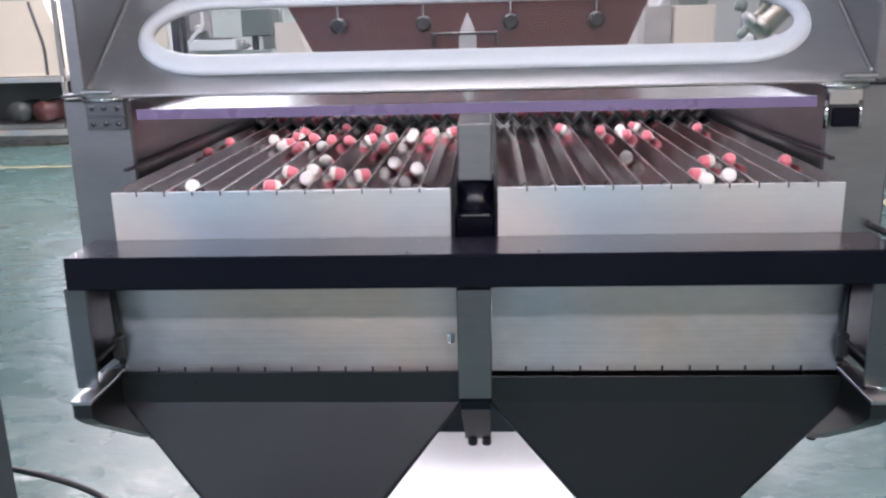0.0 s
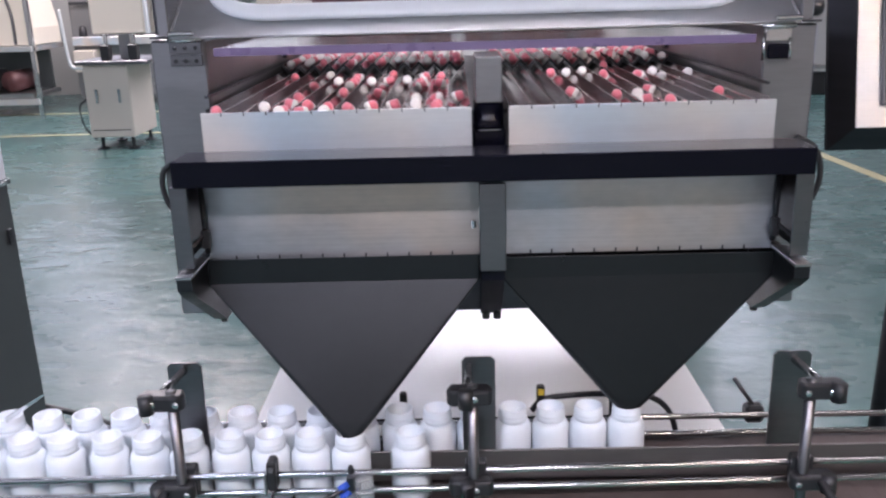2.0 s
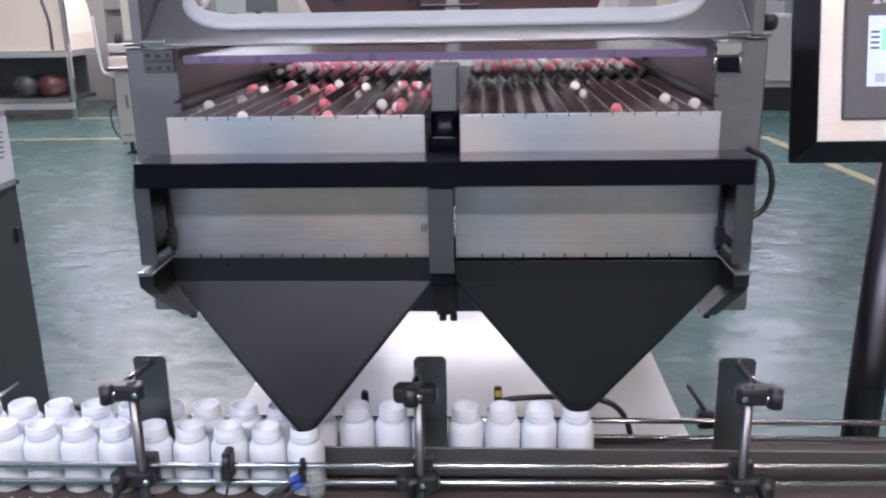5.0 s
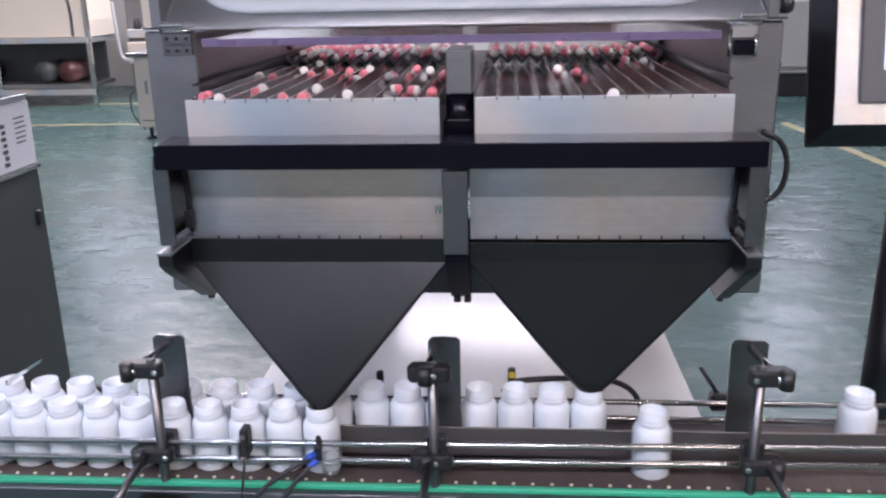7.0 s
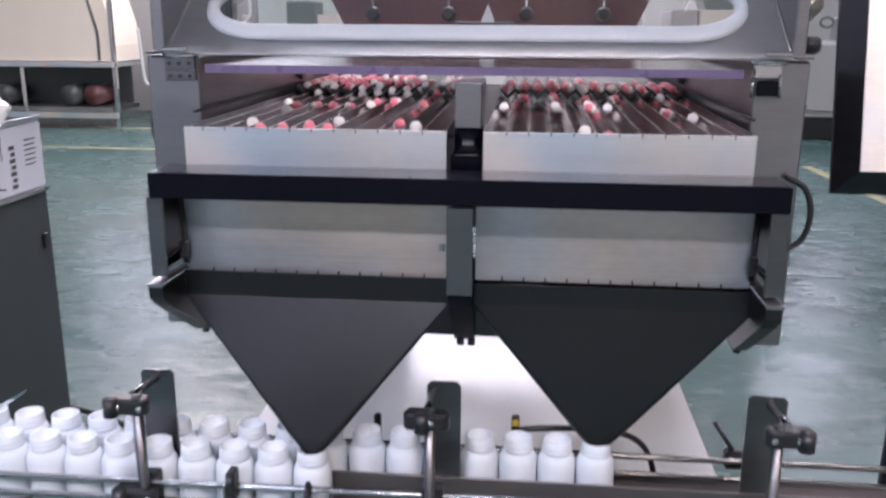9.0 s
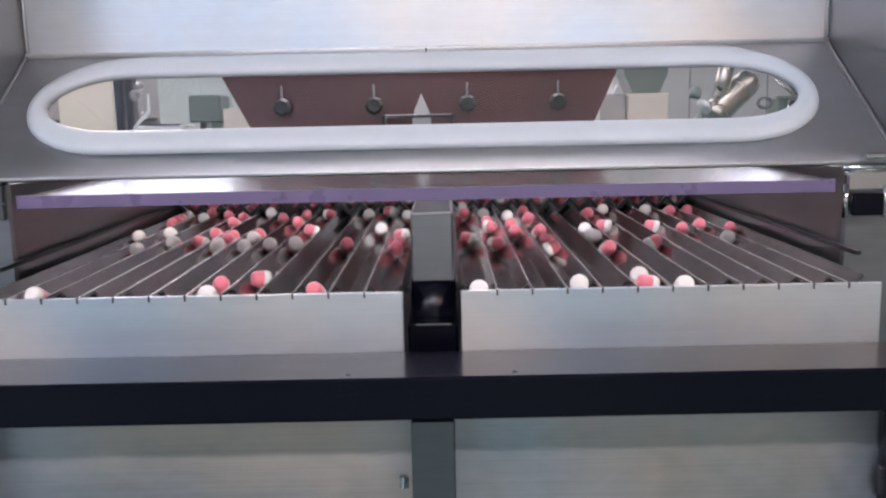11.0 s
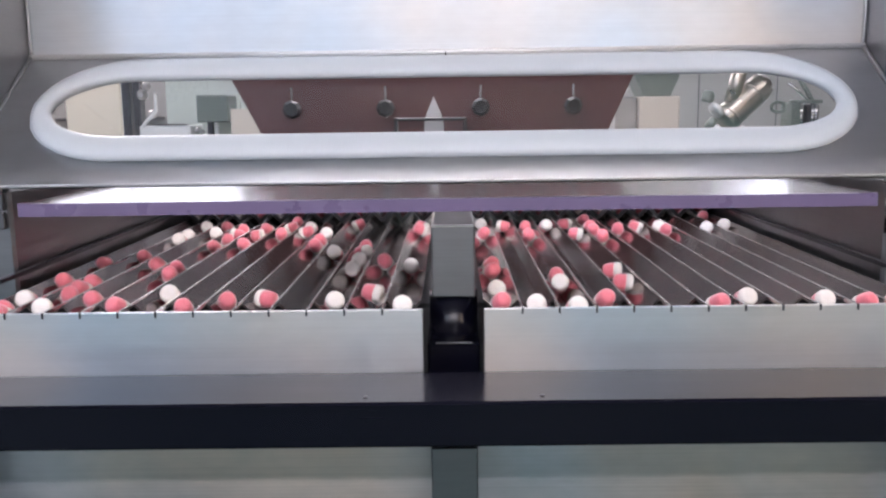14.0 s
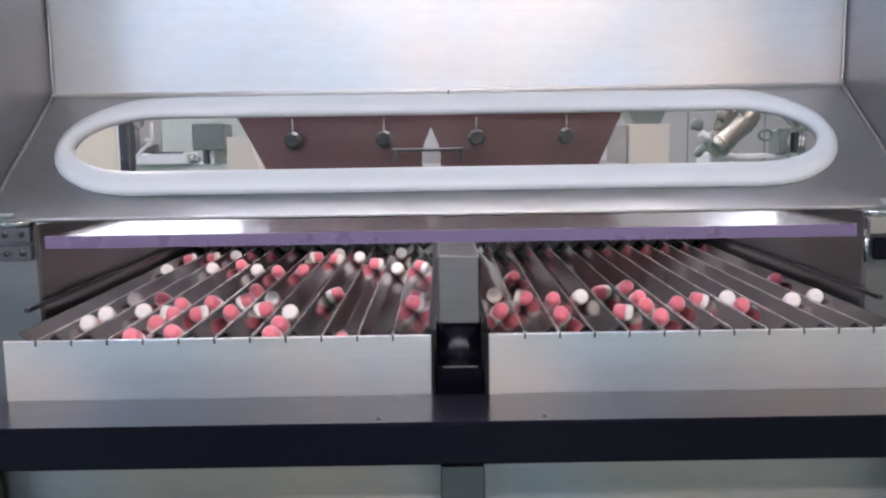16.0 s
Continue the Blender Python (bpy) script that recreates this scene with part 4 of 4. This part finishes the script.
for x in (-5.3, -5.0, -4.5):
    part("fitting", lathe([(0.05, 0), (0.06, 0.03), (0.045, 0.12), (0.02, 0.15)], (x, 12.36, 0.98), 14), black_plastic, grey_unit, "", True)
for x in (-5.4, -4.1):
    part("leg", box(x, x + 0.1, 12.5, 12.6, 0.0, 0.12, 0.004), black_plastic, grey_unit)
part("side_box", box(-5.42, -5.12, 12.2, 12.44, 0.5, 0.8, 0.01), cream_paint, grey_unit)
for x, c in ((-6.4, cabinet_mat), (-6.05, red_panel), (-7.4, cabinet_mat)):
    part("motor", rod((x, 11.6, 0.45), (x, 12.1, 0.45), 0.14, sides=20), c, bench, "", True)

locker = thing("wall_cabinet", (3.6, 12.0, 0), "pale grey enclosed machine with a dark plinth", "machine")
part("body", box(2.2, 5.2, 11.6, 12.6, 0.3, 2.1, 0.02), wall_mat, locker)
part("plinth", box(2.25, 5.15, 11.65, 12.55, 0.0, 0.3, 0.01), black_plastic, locker)
for x in (3.2, 4.2):
    part("door_gap", box(x, x + 0.015, 11.596, 11.6, 0.35, 2.05), bezel_mat, locker)
part("trim", box(2.2, 5.2, 11.585, 11.599, 0.36, 0.4, 0.002), steel, locker)

# tall machines seen through the hood's window
filler = thing("bottle_unscrambler", (-1.85, 6.4, 0), "pale machine with a clear guard, white tubes and fittings", "machine")
part("body", box(-2.1, -1.5, 6.2, 6.8, 0.0, 1.36, 0.01), guard_mat, filler)
part("back", box(-2.1, -1.3, 6.81, 6.86, 0.0, 1.95, 0.004), guard_mat, filler)
part("corner_post", box(-2.165, -2.11, 6.1, 6.16, 0.0, 1.95, 0.004), steel_dark, filler, "dark grey corner post")
part("cover", box(-2.06, -1.72, 6.1, 6.4, 1.3605, 1.436, 0.008), white_paint, filler, "white lid")
part("lid_edge", box(-1.97, -1.74, 6.095, 6.12, 1.4365, 1.446, 0.002), steel_dark, filler)
part("tube", rod((-1.941, 6.1, 1.53), (-1.939, 6.1, 1.645), 0.011), white_paint, filler, "white tube")
part("tube", tube([(-1.941, 6.1, 1.54), (-1.96, 6.1, 1.51), (-2.02, 6.1, 1.45), (-2.05, 6.12, 1.4)], 0.012), white_paint, filler, "white tube", True)
part("head", box(-1.658, -1.45, 6.05, 6.3, 1.452, 1.63, 0.008), head_mat, filler, "grey green drive head")
part("head_stem", rod((-1.548, 6.12, 1.36), (-1.548, 6.12, 1.452), 0.012), white_paint, filler, "white stem")
part("bracket", box(-1.62, -1.585, 6.15, 6.2, 1.36, 1.452, 0.003), steel_dark, filler)
part("panel", box(-1.66, -1.44, 6.35, 6.38, 1.36, 1.8, 0.004), guard_mat, filler)
for x, z, r in ((-2.05, 1.64, 0.035), (-1.99, 1.51, 0.03), (-1.69, 1.4, 0.022), (-2.02, 1.7, 0.028), (-1.66, 1.39, 0.018)):
    part("fitting", lathe([(r * 0.7, 0), (r, 0.01), (r, 0.03), (r * 0.5, 0.05)], (x, 6.19, z), 12, axis=(0, -1, 0)), steel, filler)
boxy = thing("feed_box", (-1.2, 5.7, 0), "beige painted feed box on a stand", "box")
part("body", prism([(-1.296, 1.30), (-1.09, 1.30), (-1.112, 1.37), (-1.171, 1.538), (-1.296, 1.538)], "y", 5.5, 5.9), cream_paint, boxy)
part("stand", box(-1.28, -1.12, 5.55, 5.85, 0.0, 1.30, 0.004), steel, boxy)
print_unit = thing("weigh_unit", (1.15, 5.8, 0), "cream and grey checkweigher housing under a dark funnel", "machine")
part("body", box(1.124, 1.371, 5.5, 6.0, 0.0, 1.576, 0.008), cream_paint, print_unit)
part("side", box(0.955, 1.12, 5.52, 6.0, 0.0, 1.574, 0.006), steel, print_unit)
part("funnel", prism([(1.164, 1.5775), (1.321, 1.5775), (1.372, 1.69), (1.372, 1.75), (1.112, 1.75), (1.112, 1.69)], "y", 5.54, 5.8), head_mat, print_unit, "dark green funnel")
part("clip", rod((1.04, 5.55, 1.575), (1.07, 5.55, 1.63), 0.008), white_paint, print_unit)
blender = thing("drum_mixer", (1.5, 4.7, 0), "satin steel drum mixer lying aslant in its stand", "mixer")
a, b = Vector((1.315, 4.5, 1.44)), Vector((1.55, 4.58, 1.64))
way = (b - a).normalized()
drum = part("drum", lathe([(0.05, 0), (0.062, 0.012), (0.066, 0.03), (0.066, 0.25), (0.06, 0.285), (0.045, 0.3)], a, 32, axis=way), satin, blender, "", True)
for f in (0.035, 0.2):
    part("band", rod(a + way * f, a + way * (f + 0.014), 0.0695, sides=32), satin, drum, "", True)
off = Vector((-0.05, -0.02, 0.055))
part("branch", rod(a + way * 0.09 + off * 0.5, a + way * 0.09 + off * 0.5 + Vector((-0.02, 0, 0.15)) + way * 0.1, 0.036, sides=20), satin, drum, "", True)
part("flange", rod(a + off * 0.9, a + off * 0.9 + way * 0.02, 0.04, sides=24), white_fold, drum, "", True)
part("cap", lathe([(0.024, 0), (0.03, 0.01), (0.03, 0.04), (0.02, 0.055)], Vector((1.235, 4.5, 1.535)), 16, axis=(0.2, 0, 1)), head_mat, drum, "dark end cap", True)
part("cap", lathe([(0.03, 0), (0.036, 0.01), (0.03, 0.03)], Vector((1.262, 4.48, 1.425)), 16, axis=(-0.6, 0, 0.5)), head_mat, drum, "dark end cap", True)
ring = [(1.576 + 0.032 * math.cos(k * math.pi / 6), 4.5, 1.508 + 0.024 * math.sin(k * math.pi / 6)) for k in range(13)]
part("handwheel", tube(ring, 0.008, 8, 3), head_mat, blender, "dark handwheel", True)
part("stand", box(1.34, 1.46, 4.6, 4.85, 0.0, 1.42, 0.006), white_paint, blender)
part("carrier", box(1.36, 1.79, 4.56, 4.66, 1.392, 1.414, 0.003), white_paint, blender)
part("valve_block", box(1.645, 1.7, 4.5, 4.65, 1.414, 1.53, 0.006), head_mat, blender)
part("valve_block", box(1.715, 1.775, 4.5, 4.65, 1.42, 1.52, 0.006), steel_mid, blender)
part("valve_bar", box(1.635, 1.785, 4.49, 4.52, 1.522, 1.54, 0.003), head_mat, blender)
for x in (1.683, 1.735, 1.752):
    part("valve_pipe", rod((x, 4.485, 1.39), (x, 4.485, 1.52), 0.007), steel_mirror, blender, "", True)
part("stay", rod((1.62, 4.5, 1.62), (1.715, 4.5, 1.54), 0.007), steel_mirror, blender, "", True)
part("stay", rod((1.7, 4.6, 1.66), (1.8, 4.6, 1.5), 0.012), head_mat, blender, "", True)
# unseen trays, added so that each area lamp hangs under a fitting
for lx, ly in LAMPS:
    lamp = thing("ceiling_light", (lx, ly, 4.74), "long white ceiling light tray, unseen, added above an area lamp", "ceiling light", "ceiling lights")
    part("tray", box(lx - 1.53, lx + 1.53, ly - 0.22, ly + 0.22, 4.74, 5.0, 0.01), wall_mat, lamp)

# ---- sweets ----
R = 0.0081


def sweet():
    ob = thing("gummy", (0, 0, 0), "sugared red gummy drop with a white base", "sweet", "gummy drops on the trays")
    part("dome", lathe([(R * 1.04, -R * 0.25), (R * 1.03, 0), (R * 0.97, R * 0.55), (R * 0.86, R * 1.0), (R * 0.66, R * 1.18), (R * 0.3, R * 1.24)], (0, 0, 0), 14), pink, ob, "", True)
    part("base", lathe([(R * 0.7, -R * 1.12), (R * 0.96, -R * 1.02), (R * 1.06, -R * 0.7), (R * 1.05, -R * 0.24)], (0, 0, 0), 14), cream, ob, "white base", True)
    return ob


SWEET = sweet()
SWEETS = []
SPEED = 0.172


# ---- motion ----
def turned(rnd, kind):
    """How a drop lies: w shows its white base, p its red dome, m its side."""
    if kind == "w":
        way = Vector((rnd.uniform(-0.3, 0.3), 0.85, -0.45))
    elif kind == "p":
        way = Vector((rnd.uniform(-0.4, 0.4), -0.8, 0.6))
    else:
        way = Vector((rnd.choice((-1, 1)), rnd.uniform(-0.5, 0.5), rnd.uniform(-0.2, 0.5)))
    return way.to_track_quat("Z", "Y").to_matrix().to_4x4()


def feed(side, lane, times, kinds):
    """Drops of one lane: each waits its turn on the feed tray, rides the lane and falls over its front end at the time given."""
    rnd = random.Random(100 * side + lane)
    x = lane_x(side, lane)
    times, kinds = list(times), list(kinds)
    last = max(times[-1], 18.5)
    for k in range(4):
        times.append(last + 1.2 + 1.1 * k)
        kinds.append(rnd.choice("wpppmm"))
    ride = (1.64 - 1.012) / SPEED
    z = VALLEY + R * 1.35
    waiting = 0
    for t, kind in zip(times, kinds):
        turn = turned(rnd, kind)
        dx = rnd.uniform(-0.0015, 0.0015)

        def at(y, dz=0.0, roll=0.0):
            return Matrix.Translation((x + dx, y, z + dz)) @ Matrix.Rotation(radians(roll), 4, "X") @ turn
        rows = []
        begin = t - ride
        if begin > 0:
            waiting += 1
            y0 = 1.655 + 0.026 * waiting
            edge = 1.648
            if begin >= 16:
                part_way = y0 + (edge - y0) * 16 / begin
                rows = [(0, at(y0, 0.014)), (16, at(part_way, 0.014))]
            else:
                rows = [(0, at(y0, 0.014))]
                if begin > 0.3:
                    rows.append((begin - 0.12, at(edge, 0.014)))
                rows.append((begin + 0.1, at(1.62, 0.0)))
        else:
            rows = [(0, at(1.012 + SPEED * t))]
        if begin < 16 and not (begin > 0 and begin + 0.1 >= 16):
            for f in (0.33, 0.66):
                tt = begin + 0.1 + (t - begin - 0.1) * f
                if rows[-1][0] + 0.1 < tt < 16:
                    rows.append((tt, at(1.012 + SPEED * (t - tt), rnd.uniform(0, 0.0012), rnd.uniform(-8, 8))))
            if t >= 16:
                rows.append((16, at(1.012 + SPEED * (t - 16))))
            else:
                rows.append((max(t, rows[-1][0] + 0.07), at(1.014)))
                fall = rows[-1][0]
                tx = -0.205 if side == 0 else 0.209
                rest = Matrix.Translation((x + (tx - x) * 0.62, 1.02, 1.055 + rnd.uniform(0, 0.04))) @ Matrix.Rotation(radians(-80), 4, "X") @ turn
                rows.append((fall + 0.1, Matrix.Translation((x, 1.018, z - 0.05)) @ Matrix.Rotation(radians(-40), 4, "X") @ turn))
                rows.append((fall + 0.28, rest))
                if fall + 0.28 < 16:
                    rows.append((16, rest))
        SWEETS.append(rows)


def roll_on(ob, rows, y, spin):
    walk(ob, [(t, pose(x, y, 0.80, 0, 0, spin)) for t, x in rows])


def motions():
    # a filled bottle leaves each lane and the queue behind it closes up
    step = 0.0586
    for k, ob in enumerate(FRONT):
        x = -0.208 - step * k
        if k == 0:
            rows = [(0, x), (1.66, x), (1.8, x + 0.027), (2.5, 0.029), (3.5, 0.314), (4.2, 0.514), (7.4, 1.43), (8.0, 1.6), (16, 1.6)]
        elif k == 1:
            rows = [(0, x), (1.74, x), (1.96, x + step), (5.26, x + step), (5.4, x + step + 0.027), (6.3, 0.091), (7.0, 0.295), (8.2, 0.645), (11, 1.46), (11.3, 1.53), (16, 1.53)]
        else:
            d = 0.012 * min(k, 8)
            rows = [(0, x), (1.74 + d, x), (1.96 + d, x + step), (5.34 + d, x + step), (5.56 + d, x + 2 * step), (16, x + 2 * step)]
        roll_on(ob, rows, 0.919, 37 * k)
    step = 0.0578
    for k, ob in enumerate(BACK):
        x = back_x(k)
        if k == 0:
            rows = [(0, x), (5.48, x), (5.62, x + 0.027), (6.3, 0.425), (7.0, 0.62), (9.8, 1.43), (10.2, 1.5), (16, 1.5)]
        else:
            d = 0.012 * min(k, 8)
            rows = [(0, x), (5.6 + d, x), (5.82 + d, back_x(k - 1)), (16, back_x(k - 1))]
        roll_on(ob, rows, 0.99, 53 * k)
    # the drops, lane by lane, with the moment at which each leaves its lane
    feed(0, 0, (2.9, 7.56, 8.71, 8.95, 12.36, 12.56, 13.04, 14.22, 15.19, 16.89, 17.06, 18.4), "mpppppmwwmmm")
    feed(0, 1, (0.76, 2.29, 2.41, 2.85, 3.87, 4.6, 5.78, 5.99, 7.73, 9.49, 13.38, 14.59, 15.34, 18.27, 19.15), "wppmmpmpmwwmpww")
    feed(0, 2, (1.04, 2.45, 2.76, 3.69, 4.13, 4.69, 5.91, 7.83, 9.63, 11.2, 12.58, 14.39, 15.13, 15.37, 15.71, 15.97, 18.59), "wwwmmmwmpppwwwmpm")
    feed(0, 3, (0.56, 1.86, 2.51, 4.36, 8.72, 8.9, 15.66, 17.21, 18.95), "mpmwwpwmw")
    feed(0, 4, (0.65, 2.45, 3.19, 4.33, 4.99, 7.48, 11.62, 12.56, 12.68, 13.46, 14.47, 16.06, 16.32, 16.63, 18.87, 19.15), "mmmmpwmwwmmppwmw")
    feed(0, 5, (0.44, 0.75, 1.19, 2.35, 4.29, 5.99, 8.56, 9.21, 9.71, 11.14, 11.47, 12.65, 13.91, 14.43, 16.77, 17.06, 18.26, 19.04), "wwwpwpmpwwpwppmwpm")
    feed(0, 6, (0.18, 0.73, 1.99, 2.41, 3.27, 3.73, 4.19, 4.39, 4.75, 7.24, 7.36, 7.85, 9.4, 10.87, 12.62, 13.02, 13.19, 14.23, 16.66, 17.04, 17.38, 18.22), "mmwppwppmppwpmwwpppmpp")
    feed(0, 7, (1.84, 2.06, 2.58, 4.3, 6.31, 7.26, 9.2, 10.95, 12.56, 12.68, 12.94, 13.12, 14.6, 16.13, 16.66, 16.98, 18.3), "pmpwmpppwwppwpmpw")
    feed(0, 8, (2.06, 2.28, 2.69, 3.02, 3.81, 5.05, 9.03, 10.93, 12.83, 13.31, 13.95, 14.33, 15.03, 15.17, 16.05, 16.39, 16.67, 16.92, 18.58), "wmmppwpmmpppppppmpp")
    feed(0, 9, (0.19, 2.49, 7.72, 7.9, 9.59, 10.47, 10.83, 12.8, 14.49, 15.3, 16.73, 17.12, 18.42, 19.14), "wwpwwwpwppwpww")
    feed(0, 10, (4.88, 6.34, 7.24, 8.77, 11.23, 12.55, 13.33, 14.31, 14.62, 14.74, 14.86, 15.56, 16.41, 16.66, 17.12, 19.09), "pwwpwwwwppppwwwm")
    feed(0, 11, (1.71, 2.35, 5.97, 7.4, 7.52, 8.94, 13.17, 14.02, 14.14, 14.27, 14.53, 14.91, 15.37, 18.37, 19.01, 19.74), "ppwppwwpppwppwmw")
    feed(1, 0, (11.11, 12.73, 14.32, 14.63, 15.05, 15.22, 16.59, 17.08), "wmpwpppw")
    feed(1, 1, (12.46, 13.43, 13.67, 14.24, 17.01, 17.78), "mmpwmp")
    feed(1, 2, (13.04, 13.55, 14.1, 14.73, 14.9, 16.47, 16.91), "ppwwppp")
    feed(1, 3, (2.99, 4.65, 10.89, 11.29, 12.31, 12.58, 13.03, 13.88, 14.37, 16.98), "mpwwmppppw")
    feed(1, 4, (4.72, 9.38, 14.76, 15.02, 16.52, 17.16), "wwmmmm")
    feed(1, 5, (1.13, 2.73, 4.81, 8.96, 11.26, 11.49, 12.24, 12.7, 12.82, 13.12, 16.36, 16.67, 16.92, 17.31), "wpwpmwpwwwpppp")
    feed(1, 6, (2.48, 2.78, 4.38, 7.27, 11.14, 13.36, 14.19, 16.71), "mwpwwmpp")
    feed(1, 7, (0.15, 0.38, 2.33, 3.02, 5.49, 12.42, 14.37, 16.84), "wmpmpmwm")
    feed(1, 8, (0.3, 0.91, 4.34, 13.28, 16.63, 16.86), "wmmmpw")
    feed(1, 9, (0.95, 4.02, 4.54, 10.54, 10.76, 13.02, 14.28), "pwwmmpw")
    feed(1, 10, (2.76, 6.05, 10.29, 12.55, 13.25, 14.18, 16.76), "pwwwppw")
    feed(1, 11, (0.84, 4.4, 5.74, 13.01, 14.22, 16.87, 17.5), "pwwppwp")
    drops = [copy_thing(SWEET, rows[0][1]) for rows in SWEETS[1:]]
    for ob, rows in zip([SWEET] + drops, SWEETS):
        walk(ob, rows)


motions()
